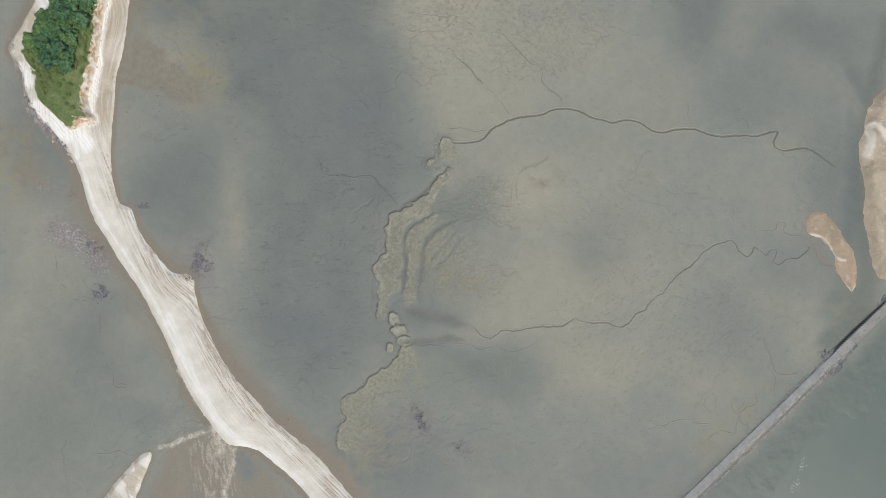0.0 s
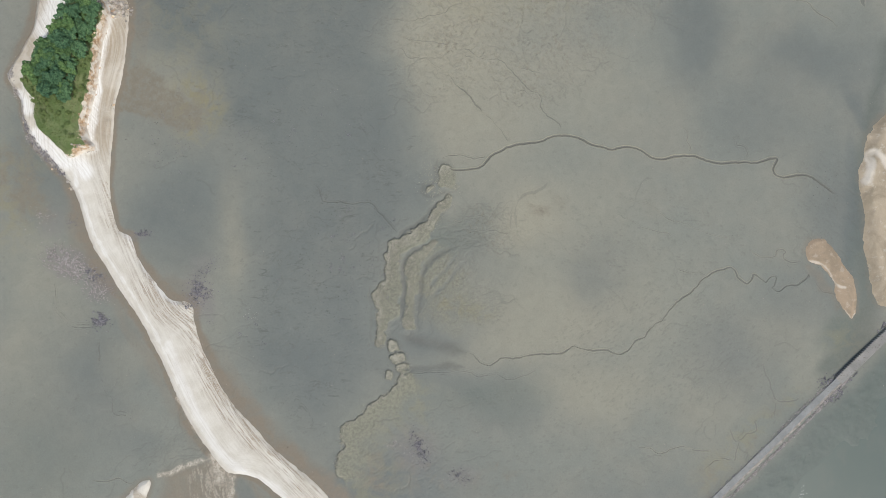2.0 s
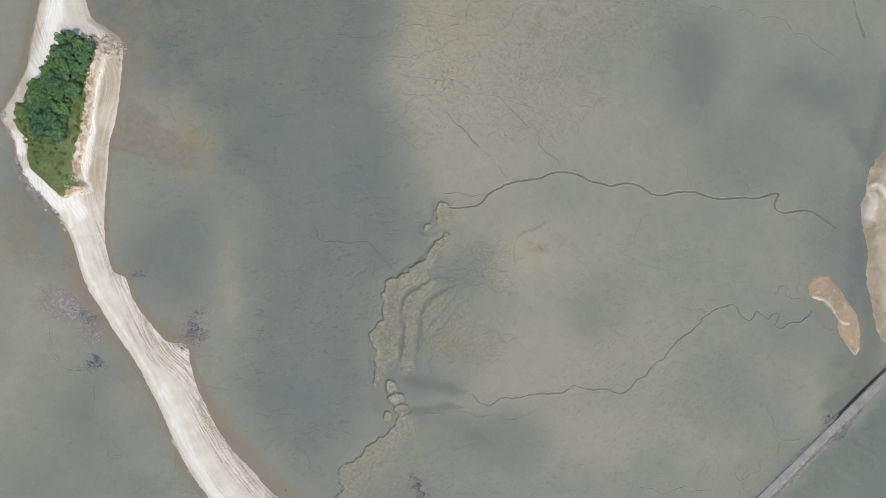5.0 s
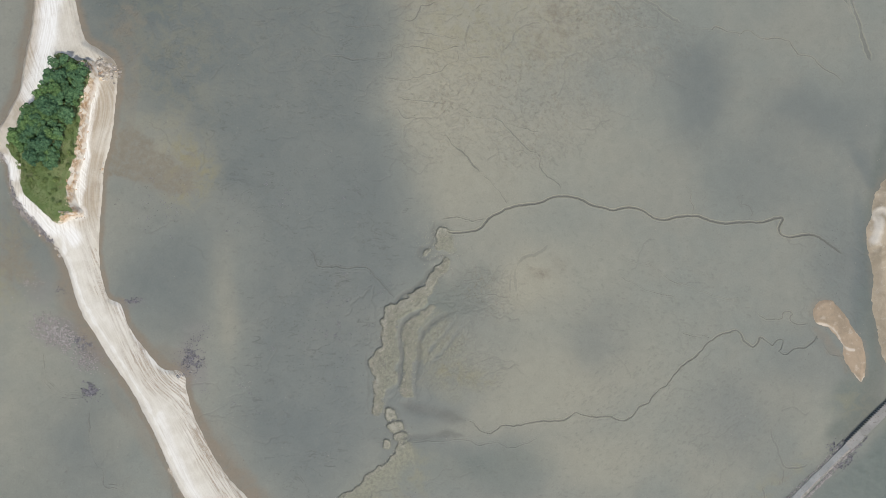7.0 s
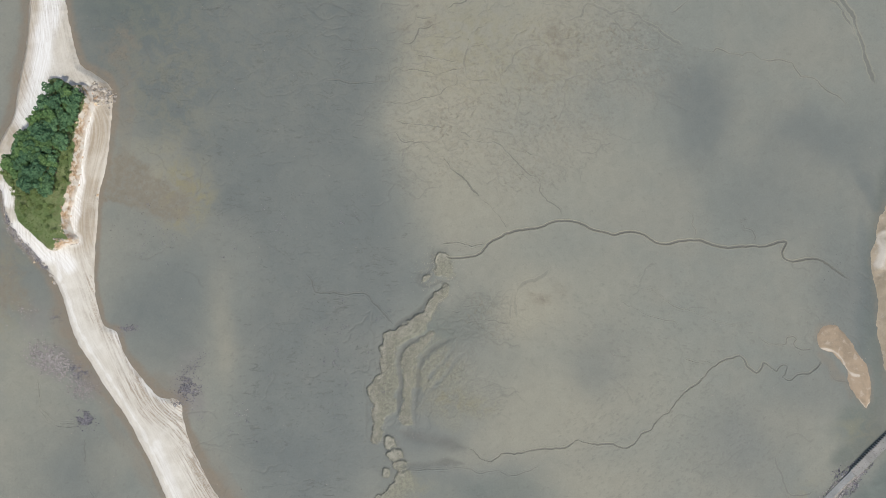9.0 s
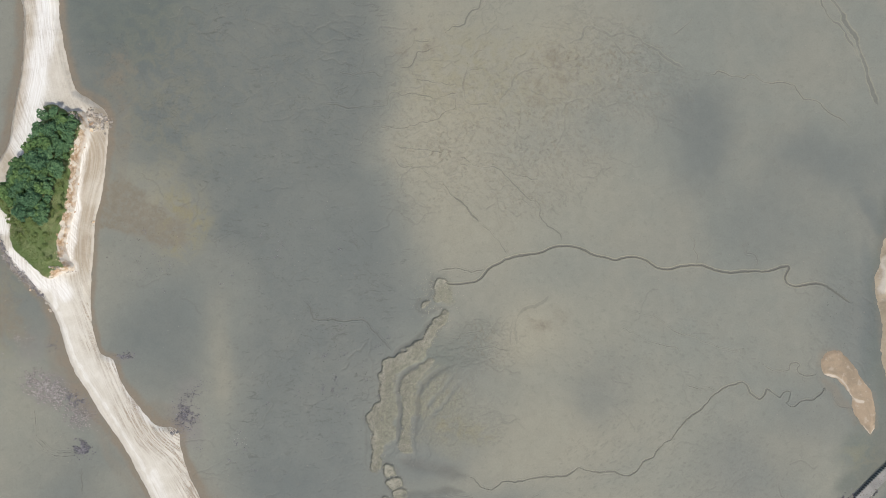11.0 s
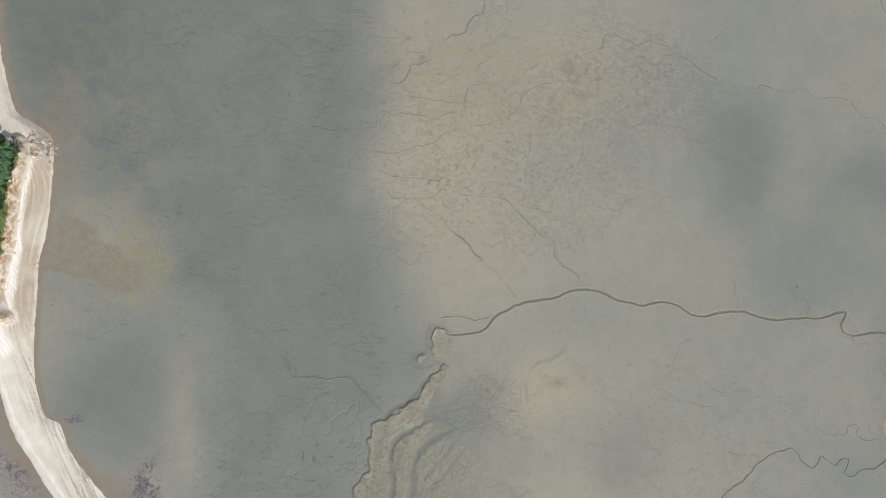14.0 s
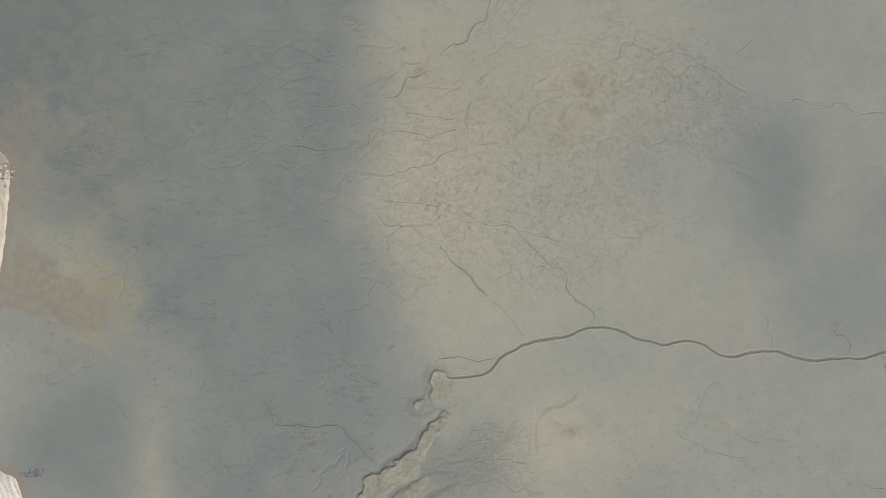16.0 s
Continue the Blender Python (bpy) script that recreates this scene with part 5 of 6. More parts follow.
def road_ruts(p, d, across, along):
    east = east_of(p)[0] * 0.5 + lane_of(p)[0] * 0.5
    north = step(40, 62, p.y)
    band = step(0.4, 1.6, east) * step(11.0, 5.0, east + 5 * (fbm(p.x, p.y, 11, 3, 112) - 0.5))
    broken = step(0.34, 0.56, fbm(p.x, p.y, 13, 3, 91))
    tip = step(0.42, 0.6, fbm(p.x, p.y, 8, 3, 95))
    return np.clip((1 - north) * band * (0.55 + 0.45 * broken) + north * tip * 0.25 + 0.12 * broken, 0, 1) * step(0.2, 1.0, d)


POINT = (-142.8, 127.4)


def road_brown(p, d, across, along):
    edge = 0.6 * step(1.2, -0.2, d + 1.6 * (fbm(p.x, p.y, 5, 3, 93) - 0.5))
    hill = p.inside(D_HILL_LINE, 14)
    east = east_of(p)[0]
    lane = 0.95 * (0.6 + 0.4 * step(0.3, 0.6, fbm(p.x, p.y, 12, 3, 94))) * step(55, 66, p.y) * (0.3 + 0.7 * step(128, 118, p.y)) * step(0.3, 1.2, east) * step(9.5, 7.5, east) * step(-0.5, -1.5, hill)
    point = 0.85 * step(9, 3, np.hypot((p.x - POINT[0]) * 0.8, p.y - POINT[1]) + 5 * (fbm(p.x, p.y, 3, 4, 92) - 0.5))
    west = 0.85 * (0.45 + 0.55 * step(0.36, 0.6, fbm(p.x, p.y, 7, 3, 110))) * step(70, 100, p.y) * step(9.5, 5.5, across + 2 * (fbm(p.x, p.y, 8, 3, 111) - 0.5)) * step(-2.0, -4.0, hill)
    return np.maximum(np.maximum(np.maximum(edge, lane), point), west)


def road_white(p, d):
    hill = p.inside(D_HILL_LINE, 14)
    east, run = lane_of(p)
    w = 0.7 * step(-3.5, -1.0, hill + 2.0 * (fbm(p.x, p.y, 6, 3, 97) - 0.5))
    for half, strength, line in WHITE_LANES:
        q, _ = p.near(smooth(line), half * 2)
        w = np.maximum(w, strength * step(half * 1.3, half * 0.4, q + 1.5 * (fbm(p.x, p.y, 3, 3, 98) - 0.5)))
    return east, run, w, 0 * d


_, ROAD_PLAN, ROAD_HEIGHT = sand_body("road", SAND_OUTLINE, SAND, "broad pale sand causeway with vehicle ruts leading past an islet", "sand road", 1.3, 3.0, 0.32,
                                         SAND_WEST_SOUTH + SAND_WEST, 0.35, road_ruts, road_brown, 0.8, 4, 0.0, road_white, 1.5)


def spit_brown(p, d, across, along):
    return 0.85 * np.maximum(step(1.0, -0.3, d), step(0.46, 0.58, fbm(p.x * 1.6 + p.y, p.y * 0.5 - p.x * 0.3, 3.5, 4, 77)))


sand_body("sand_spit", SPIT_OUTLINE, SAND, "narrow white sand spit running off beside the causeway", "sand spit", 0.9, 2.5, 0.4, SPIT_OUTLINE[:4], 0.3, None, spit_brown)


def bar_white(p, d):
    q, run = p.near(smooth(CREST), 14)
    return q, run, 0.9 * step(2.4, 0.4, q + 2.0 * (fbm(p.x, p.y, 4, 3, 99) - 0.5)), 0 * d


BAR_RIM = [(162.1, 14.2), (165.1, 13.9), (168.8, 12.7), (172.0, 9.4), (173.7, 5.6), (176.2, 3.1), (178.7, 2.6)]
BAR_TIP = [(176.0, -8.1), (178.5, -8.1), (180.2, -9.9), (181.7, -11.6), (183.0, -8.9)]


def tongue_white(p, d):
    q, run = p.near(smooth(BAR_RIM), 8)
    q = np.minimum(q, p.near(smooth(BAR_TIP), 8)[0])
    return q, run, 0.95 * step(0.7, 0.15, q + 0.8 * (fbm(p.x, p.y, 3, 3, 100) - 0.5)), 0 * d


def bar_brown(p, d, across, along):
    return 0.55 * step(0.42, 0.62, fbm(p.x, p.y, 9, 4, 96)) * step(5, 1, d)


sand_body("sandbar", BAR_OUTLINE, BAR_SAND, "orange tongue-shaped sandbar by a tidal channel", "sandbar", 0.55, 2.6, 0.35, BAR_OUTLINE[9:17], 0.2, None, None, 1.2, 5, 0.5, tongue_white)
sand_body("sandbar", EAST_BAR_OUTLINE, DRY_BAR, "large buff sandbar with a pale dry crest", "sandbar", 1.5, 6, 0.45, EAST_BAR_OUTLINE[2:12], 0.5, None, bar_brown, 1.6, 5, 0.0, bar_white)


def surface(p, z):
    def at(x, y):
        i = int(np.clip(np.searchsorted(p.xs, x), 0, len(p.xs) - 1))
        j = int(np.clip(np.searchsorted(p.ys, y), 0, len(p.ys) - 1))
        return float(z[j, i])
    return at


road_at = surface(ROAD_PLAN, ROAD_HEIGHT)


# ---- the islet: hill, wood, rocks ----
lo, hi = D_HILL_LINE.min(0) - 5, D_HILL_LINE.max(0) + 5
hp = Plan(np.arange(lo[0], hi[0], 0.4), np.arange(lo[1], hi[1], 0.4))
hd = hp.inside(D_HILL_LINE, 16) + 1.0 * (fbm(hp.x, hp.y, 2.2, 3, 101) - 0.5)
hz = 1.4 + 6.6 * step(-2.2, 0.6, hd) + 2.0 * step(0.5, 10, hd) + 0.8 * (fbm(hp.x, hp.y, 5, 4, 103) - 0.5) + 0.25 * (fbm(hp.x, hp.y, 1.1, 3, 104) - 0.5)
CLIFF = smooth([(-147.7, 126.4), (-147.9, 121.6), (-148.6, 117.3), (-150.5, 113.0), (-151.4, 106.1), (-152.1, 98.9), (-152.7, 91.8), (-154.6, 83.9), (-156.4, 78.2), 
    (-156.9, 72.1), (-155.9, 67.3)], 12)
cliff_d, _ = hp.near(CLIFF, 8)
foot_d, _ = hp.near(smooth([(-175.3, 73.7), (-172.9, 70.6), (-168.6, 66.5), (-164.3, 62.7), (-162.0, 61.2), (-159.1, 63.1), (-156.3, 64.0)]), 5)
rocky = np.maximum(step(8, 6, cliff_d), 0.55 * step(5, 3, foot_d)) * step(0.9, -0.6, hd + 1.2 * (fbm(hp.x, hp.y, 3, 3, 109) - 0.5))
rocky = np.maximum(rocky, step(-0.8, -1.6, hd))
hill_mesh = sheet_mesh("hill", hp, hz, hd > -2.1, {"hill": (rocky, step(0.42, 0.62, fbm(hp.x, hp.y, 9, 3, 107)) * 0.7, step(-0.5, -1.4, hd + 1.4 * (fbm(hp.x, hp.y, 3.5, 3, 108) - 0.5)))})
hill_mesh.materials.append(GRASS)
tagged(new("hill", hill_mesh), "steep green grassy islet hill beside the sand causeway", "islet hill", kind="structure")
hill_at = surface(hp, hz)


def linked(name, verts, faces, material, smooth_shade=False):
    me = bpy.data.meshes.new(name)
    me.from_pydata([tuple(v) for v in verts], [], [tuple(f) for f in faces])
    me.materials.append(material)
    if smooth_shade:
        me.polygons.foreach_set("use_smooth", np.ones(len(me.polygons), bool))
    me.update()
    return me


def child(name, me, parent, label=""):
    ob = new(name, me)
    ob.parent = parent
    if label:
        ob["label"] = label
    return ob


def tube(path, radii, sides=6):
    """A tapered tube through the points of a path."""
    verts, faces = [], []
    for k, (p, r) in enumerate(zip(path, radii)):
        ahead = (Vector(path[min(k + 1, len(path) - 1)]) - Vector(path[max(k - 1, 0)])).normalized()
        u = ahead.orthogonal().normalized()
        v = ahead.cross(u)
        for i in range(sides):
            a = math.tau * i / sides
            verts.append(Vector(p) + r * (math.cos(a) * u + math.sin(a) * v))
        if k:
            for i in range(sides):
                a, b = (k - 1) * sides + i, (k - 1) * sides + (i + 1) % sides
                faces.append((a, b, b + sides, a + sides))
    faces.append(tuple(range(len(verts) - sides, len(verts))))
    return verts, faces


def leaf_cloud(rng, lobes, count, size):
    """Many small folded leaf sprays over the outside of the lobes of a crown."""
    verts, faces = [], []
    weights = [l[3] ** 2 for l in lobes]
    for _ in range(count):
        cx, cy, cz, r = rng.choices(lobes, weights)[0]
        z = rng.uniform(-0.35, 1)
        a = rng.uniform(0, math.tau)
        s = math.sqrt(max(0, 1 - z * z))
        out = Vector((s * math.cos(a), s * math.sin(a), z))
        p = Vector((cx, cy, cz)) + out * r * (1 + rng.uniform(-0.22, 0.10)) * Vector((1, 1, 0.8)).length / 1.62
        n = (out + Vector((rng.gauss(0, 0.35), rng.gauss(0, 0.35), rng.gauss(0.2, 0.3)))).normalized()
        u = n.orthogonal().normalized()
        u.rotate(Matrix.Rotation(rng.uniform(0, math.tau), 3, n))
        v = n.cross(u)
        l, w = size * rng.uniform(0.7, 1.4), size * rng.uniform(0.4, 0.8)
        i = len(verts)
        verts += [p - u * l * 0.5, p + v * w * 0.5 - n * 0.06, p + u * l * 0.5 - n * 0.12 * l, p - v * w * 0.5 - n * 0.06]
        faces += [(i, i + 1, i + 2), (i, i + 2, i + 3)]
    return verts, faces


def tree(seed, radius, tall, leaves):
    """A broad-leaved tree: tapered trunk with limbs, and a lobed crown of leaf sprays."""
    rng = random.Random(seed)
    root = new("tree")
    lean = (rng.uniform(-0.3, 0.3), rng.uniform(-0.3, 0.3))
    trunk = [(0, 0, -0.5), (lean[0] * 0.4, lean[1] * 0.4, tall * 0.3), (lean[0], lean[1], tall * 0.65), (lean[0] * 1.2, lean[1] * 1.2, tall * 0.85)]
    verts, faces = tube(trunk, (0.20, 0.15, 0.10, 0.04))
    lobes = [(lean[0], lean[1], tall * 0.78, radius * 0.5)]
    for k in range(11):
        a = math.tau * k / 5.3 + rng.uniform(-0.5, 0.5)
        r = radius * rng.uniform(0.3, 0.8)
        tip = (lean[0] + r * math.cos(a), lean[1] + r * math.sin(a), tall * rng.uniform(0.5, 0.92))
        lobes.append((*tip, radius * rng.uniform(0.2, 0.4)))
        v, f = tube([trunk[1], tuple((p + q) / 2 for p, q in zip(trunk[1], tip)), tip], (0.09, 0.06, 0.025), 4)
        faces += [tuple(i + len(verts) for i in q) for q in f]
        verts += v
    child("trunk", linked("trunk", verts, faces, BARK, True), root, "rough brown trunk with spreading limbs")
    v, f = leaf_cloud(rng, lobes, 1100, 0.5)
    child("crown", linked("crown", v, f, leaves), root, "dense green leafy crown")
    return tagged(root, "small broad-leaved tree in full green leaf on the islet", "tree", "trees of the islet wood")


def contains(outline, x, y):
    hit = False
    for (ax, ay), (bx, by) in zip(outline, outline[1:] + outline[:1]):
        if (ay > y) != (by > y) and x < ax + (y - ay) * (bx - ax) / (by - ay):
            hit = not hit
    return hit


rng = random.Random(5)
sizes = [(2.3, 4.6), (1.8, 3.8), (2.7, 5.2), (1.5, 3.2), (2.1, 4.2)]
models = [tree(50 + k, *size, LIGHT_LEAVES if k in (1, 4) else LEAVES) for k, size in enumerate(sizes)]
spots = []
xs, ys = [p[0] for p in WOOD_OUTLINE], [p[1] for p in WOOD_OUTLINE]
for _ in range(6000):
    x, y = rng.uniform(min(xs), max(xs)), rng.uniform(min(ys), max(ys))
    if contains(WOOD_OUTLINE, x, y) and all(math.hypot(x - a, y - b) > 2.0 for a, b in spots):
        spots.append((x, y))
for k, (x, y) in enumerate(spots):
    turn, scale = rng.uniform(0, 360), rng.choice((0.7, 0.85, 1.0, 1.15, 1.5))
    m = pose(x, y, hill_at(x, y) - 0.1, 0, 0, turn)
    if k < len(models):
        models[k].matrix_basis = m
    else:
        made = copy_thing(models[rng.choices(range(5), (3, 3, 2, 2, 3))[0]], m)
        made.scale = (scale * 1.1, scale * 1.1, scale * rng.uniform(0.85, 1.25))


def shrub(seed):
    rng = random.Random(seed)
    root = new("shrub")
    verts, faces = [], []
    for k in range(4):
        a = math.tau * k / 4 + rng.uniform(-0.5, 0.5)
        v, f = tube([(0, 0, -0.2), (0.2 * math.cos(a), 0.2 * math.sin(a), 0.4), (0.45 * math.cos(a), 0.45 * math.sin(a), 0.8)], (0.05, 0.035, 0.015), 4)
        faces += [tuple(i + len(verts) for i in q) for q in f]
        verts += v
    child("stems", linked("stems", verts, faces, BARK, True), root)
    lobes = [(rng.uniform(-0.5, 0.5), rng.uniform(-0.5, 0.5), rng.uniform(0.5, 0.9), rng.uniform(0.4, 0.7)) for _ in range(5)]
    v, f = leaf_cloud(rng, lobes, 320, 0.28)
    child("foliage", linked("foliage", v, f, BRUSH), root)
    return tagged(root, "low light green shrub in the grass of the islet", "shrub", "shrubs on the islet")


shrubs = [shrub(80 + k) for k in range(3)]
hx, hy = [p[0] for p in HILL_OUTLINE], [p[1] for p in HILL_OUTLINE]
placed = []
while len(placed) < 120:
    x, y = rng.uniform(min(hx), max(hx)), rng.uniform(min(hy), max(hy))
    if contains(HILL_OUTLINE, x, y) and (not contains(WOOD_OUTLINE, x, y) or rng.random() < 0.5) and (y > (-163.4, 77.5)[1] or rng.random() < 0.25):
        placed.append((x, y))
for k, (x, y) in enumerate(placed):
    m = pose(x, y, hill_at(x, y) - 0.1, 0, 0, rng.uniform(0, 360))
    scale = rng.uniform(0.6, 1.3)
    if k < 3:
        shrubs[k].matrix_basis = m
    else:
        copy_thing(shrubs[k % 3], m).scale = (scale, scale, scale)

# grass tufts over the open meadow
verts, faces = [], []
for _ in range(9000):
    x, y = rng.uniform(min(hx), max(hx)), rng.uniform(min(hy), max(hy))
    if not contains(HILL_OUTLINE, x, y):
        continue
    z = hill_at(x, y)
    for _ in range(3):
        a, l, w = rng.uniform(0, math.tau), rng.uniform(0.25, 0.6), rng.uniform(0.05, 0.12)
        i = len(verts)
        dx, dy = math.cos(a), math.sin(a)
        verts += [(x - dy * w, y + dx * w, z - 0.05), (x + dy * w, y - dx * w, z - 0.05), (x + dx * l * 0.7, y + dy * l * 0.7, z + l)]
        faces.append((i, i + 1, i + 2))
tagged(new("grass", linked("grass", verts, faces, BRUSH)), "rough green meadow grass covering the islet", "grass", kind="stuff")


def rock_mesh(seed, material, flat=0.7):
    """An angular boulder of about one metre."""
    rng = random.Random(seed)
    bm = bmesh.new()
    bmesh.ops.create_icosphere(bm, subdivisions=2, radius=0.5)
    cuts = [(Vector((rng.gauss(0, 1), rng.gauss(0, 1), rng.gauss(0, 1))).normalized(), rng.uniform(0.26, 0.42)) for _ in range(7)]
    for v in bm.verts:
        for n, d in cuts:
            over = v.co.dot(n) - d
            if over > 0:
                v.co -= n * over
        v.co += v.co.normalized() * rng.uniform(-0.025, 0.025)
        v.co.z *= flat
    me = bpy.data.meshes.new("boulder")
    bm.to_mesh(me)
    bm.free()
    me.materials.append(material)
    return me


orange_rocks = [rock_mesh(200 + k, ORANGE_ROCK) for k in range(5)]
grey_rocks = [rock_mesh(220 + k, GREY_ROCK) for k in range(5)]


def boulder(me, x, y, z, size, label, group):
    ob = new("boulder", me)
    ob.location, ob.rotation_euler = (x, y, z), (rng.uniform(-0.3, 0.3), rng.uniform(-0.3, 0.3), rng.uniform(0, 6.28))
    ob.scale = [size * rng.uniform(0.7, 1.3) for _ in range(3)]
    return tagged(ob, label, "boulder", group)


def top_at(x, y):
    z = ground_at(x, y)
    inside_road = contains([tuple(p) for p in SAND_OUTLINE], x, y)
    if inside_road:
        z = max(z, road_at(x, y))
    if contains(HILL_OUTLINE, x, y):
        z = max(z, hill_at(x, y))
    return z


# orange broken cliff down the eastern edge of the hill
for k in range(130):
    x, y = CLIFF[rng.randrange(len(CLIFF))]
    x, y = x + rng.gauss(0.5, 0.55), y + rng.uniform(-1.2, 1.2)
    boulder(rng.choice(orange_rocks), x, y, top_at(x, y) - 0.05, rng.choice((0.3, 0.4, 0.5, 0.7, 1.0)), "weathered orange-brown rock on the cliff edge of the islet", "cliff rocks")
for line, count, spread, label in (
        ([(-150.0, 127.5), (-146.9, 128.6), (-143.6, 129.2), (-141.0, 128.0), (-140.4, 125.6), (-142.0, 123.8), (-144.8, 124.2), (-147.2, 125.3)], 120, 1.2, "grey-tan broken boulder on the sandy point"),
        ([(-184.6, 76.1), (-182.0, 71.0), (-178.2, 64.7), (-173.1, 59.2), (-169.2, 54.7), (-166.0, 52.1)], 40, 1.0, "dark grey boulder along the muddy shore"),
        ([(-165.9, 50.5), (-164.4, 49.1), (-162.9, 47.1)], 14, 0.7, "dark grey boulder along the muddy shore"),
        ([(-159.8, 64.4), (-156.9, 64.4), (-154.5, 63.8), (-153.0, 62.9)], 22, 0.6, "grey-brown boulder at the foot of the hill"),
        ([(-144.7, 85.7), (-145.2, 83.2), (-145.6, 80.8)], 8, 0.5, "small grey rock beside the sand road")):
    line = smooth(line, 8)
    for k in range(count):
        x, y = line[rng.randrange(len(line))]
        x, y = x + rng.gauss(0, spread), y + rng.gauss(0, spread)
        size = rng.choice((0.5, 0.8, 1.1, 1.5, 1.9) if "point" in label else (0.4, 0.5, 0.7, 0.9, 1.4))
        boulder(rng.choice(grey_rocks if rng.random() < 0.9 else orange_rocks), x, y, top_at(x, y), size, label, "shore boulders")


# ---- loose rubble ----
RUBBLE_TAN = simple_material("tan_rubble", (0.22, 0.18, 0.14), (0.48, 0.42, 0.34), 1.0, per="island", bump=0.05)
def rubble(name, spots_list, material, label, seed, flat=1.0, category="rubble"):
    """Broken stones lying thick over patches: middle, half sizes, turn, count, stone size."""
    rng = random.Random(seed)
    verts, faces = [], []
    for (cx, cy), a, b, turn, count, size in spots_list:
        c, s = math.cos(radians(turn)), math.sin(radians(turn))
        for _ in range(count):
            u, v = rng.gauss(0, 0.45) * a, rng.gauss(0, 0.45) * b
            if noise.noise((u * 0.45 + cx, v * 0.45 + cy, seed)) + 0.5 * noise.noise((u * 1.3 + cx, v * 1.3 + cy, seed)) < -0.08:
                continue
            x, y = cx + u * c - v * s, cy + u * s + v * c
            z = top_at(x, y)
            r = size * rng.uniform(0.4, 1.3)
            i, turn_a = len(verts), rng.uniform(0, math.tau)
            for k in range(5):
                q = turn_a + math.tau * k / 5
                verts.append((x + r * math.cos(q) * rng.uniform(0.6, 1.1), y + r * 0.7 * math.sin(q) * rng.uniform(0.6, 1.1), z - 0.05))
            for k in range(4):
                q = turn_a + 0.5 + math.tau * k / 4
                verts.append((x + 0.6 * r * math.cos(q), y + 0.45 * r * math.sin(q), z + flat * r * rng.uniform(0.35, 0.75)))
            faces.append((i + 5, i + 6, i + 7, i + 8))
            faces += [(i, i + 1, i + 5), (i + 1, i + 6, i + 5), (i + 1, i + 2, i + 6), (i + 2, i + 7, i + 6), (i + 2, i + 3, i + 7),
                      (i + 3, i + 8, i + 7), (i + 3, i + 4, i + 8), (i + 4, i + 5, i + 8), (i + 4, i, i + 5)]
    return tagged(new(name, linked(name, verts, faces, material)), label, category, kind="stuff")


rubble("rubble", [((-166.6, 14.7), 9, 5.5, -25, 4200, 0.28), ((-160.0, 9.8), 8, 5, -30, 2400, 0.26), ((-152.0, 1.5), 7, 5, -20, 900, 0.3), ((-177.1, 34.9), 6, 5, 0, 220, 0.25),
                  ((-20.2, -66.1), 4, 2.5, 0, 160, 0.25), ((-9.0, -71.5), 10, 8, 0, 350, 0.2), ((8.4, -80.1), 9, 5, 0, 300, 0.2), ((-83.8, -9.6), 4, 2, 0, 70, 0.22),
                  ((-189.9, 98.7), 2.2, 5, 0, 420, 0.26), ((-188.0, 89.3), 2, 4, 15, 360, 0.26), ((-185.0, 79.2), 1.8, 4, 0, 300, 0.26), ((-183.4, 71.6), 1.8, 4, 15, 500, 0.27), ((-180.0, 66.8), 2.2, 4, 30, 800, 0.27), ((-175.2, 61.3), 2.0, 4, 45, 800, 0.27), ((-170.6, 56.4), 1.8, 4, 40, 500, 0.26)],
       RUBBLE_PALE, "pale broken stones and shells strewn over the mud", 3)
rubble("rubble", [((-153.5, 8.8), 6, 3, -30, 800, 0.28), ((-150.2, -11.7), 4.2, 3.2, -30, 700, 0.38), ((-106.5, 1.0), 5, 6, 30, 1600, 0.25), ((-104.4, 9.9), 8, 3, 40, 350, 0.22),
                  ((-9.7, -67.1), 3, 7, 25, 800, 0.3), ((7.6, -78.9), 4, 3, 0, 200, 0.25), ((10.9, -81.4), 5, 3, 0, 120, 0.22), ((-132.7, 26.9), 4, 1.6, 0, 260, 0.28),
                  ((-110.9, -5.7), 2, 1, 0, 90, 0.3), ((-163.8, 31.1), 4, 3, 0, 130, 0.22), ((-183.3, 73.6), 2.2, 3, 20, 220, 0.3), ((-180.2, 67.3), 2.4, 4, 30, 340, 0.3), ((-175.6, 61.7), 2.2, 4, 45, 340, 0.3), ((-171.0, 56.7), 2, 4, 40, 260, 0.3), ((-167.5, 53.1), 1.6, 3, 40, 200, 0.3)],
       RUBBLE_DARK, "dark grey broken stones heaped on the mud", 4)
rubble("rubble", [((-143.6, 128.2), 4.6, 3.2, -10, 1000, 0.34), ((-142.0, 125.2), 2.6, 3.4, 0, 420, 0.3), ((-148.1, 125.5), 2.5, 3, 0, 350, 0.3), ((-155.5, 63.9), 3, 1, -10, 200, 0.28)],
       RUBBLE_TAN, "tan and grey broken rock spread over the sandy point", 8)
CRUST = simple_material("oyster_crust", (0.225, 0.218, 0.172), (0.345, 0.33, 0.268), 2.0, per="island", bump=0.12, vary=0.45)
crust_spots = []
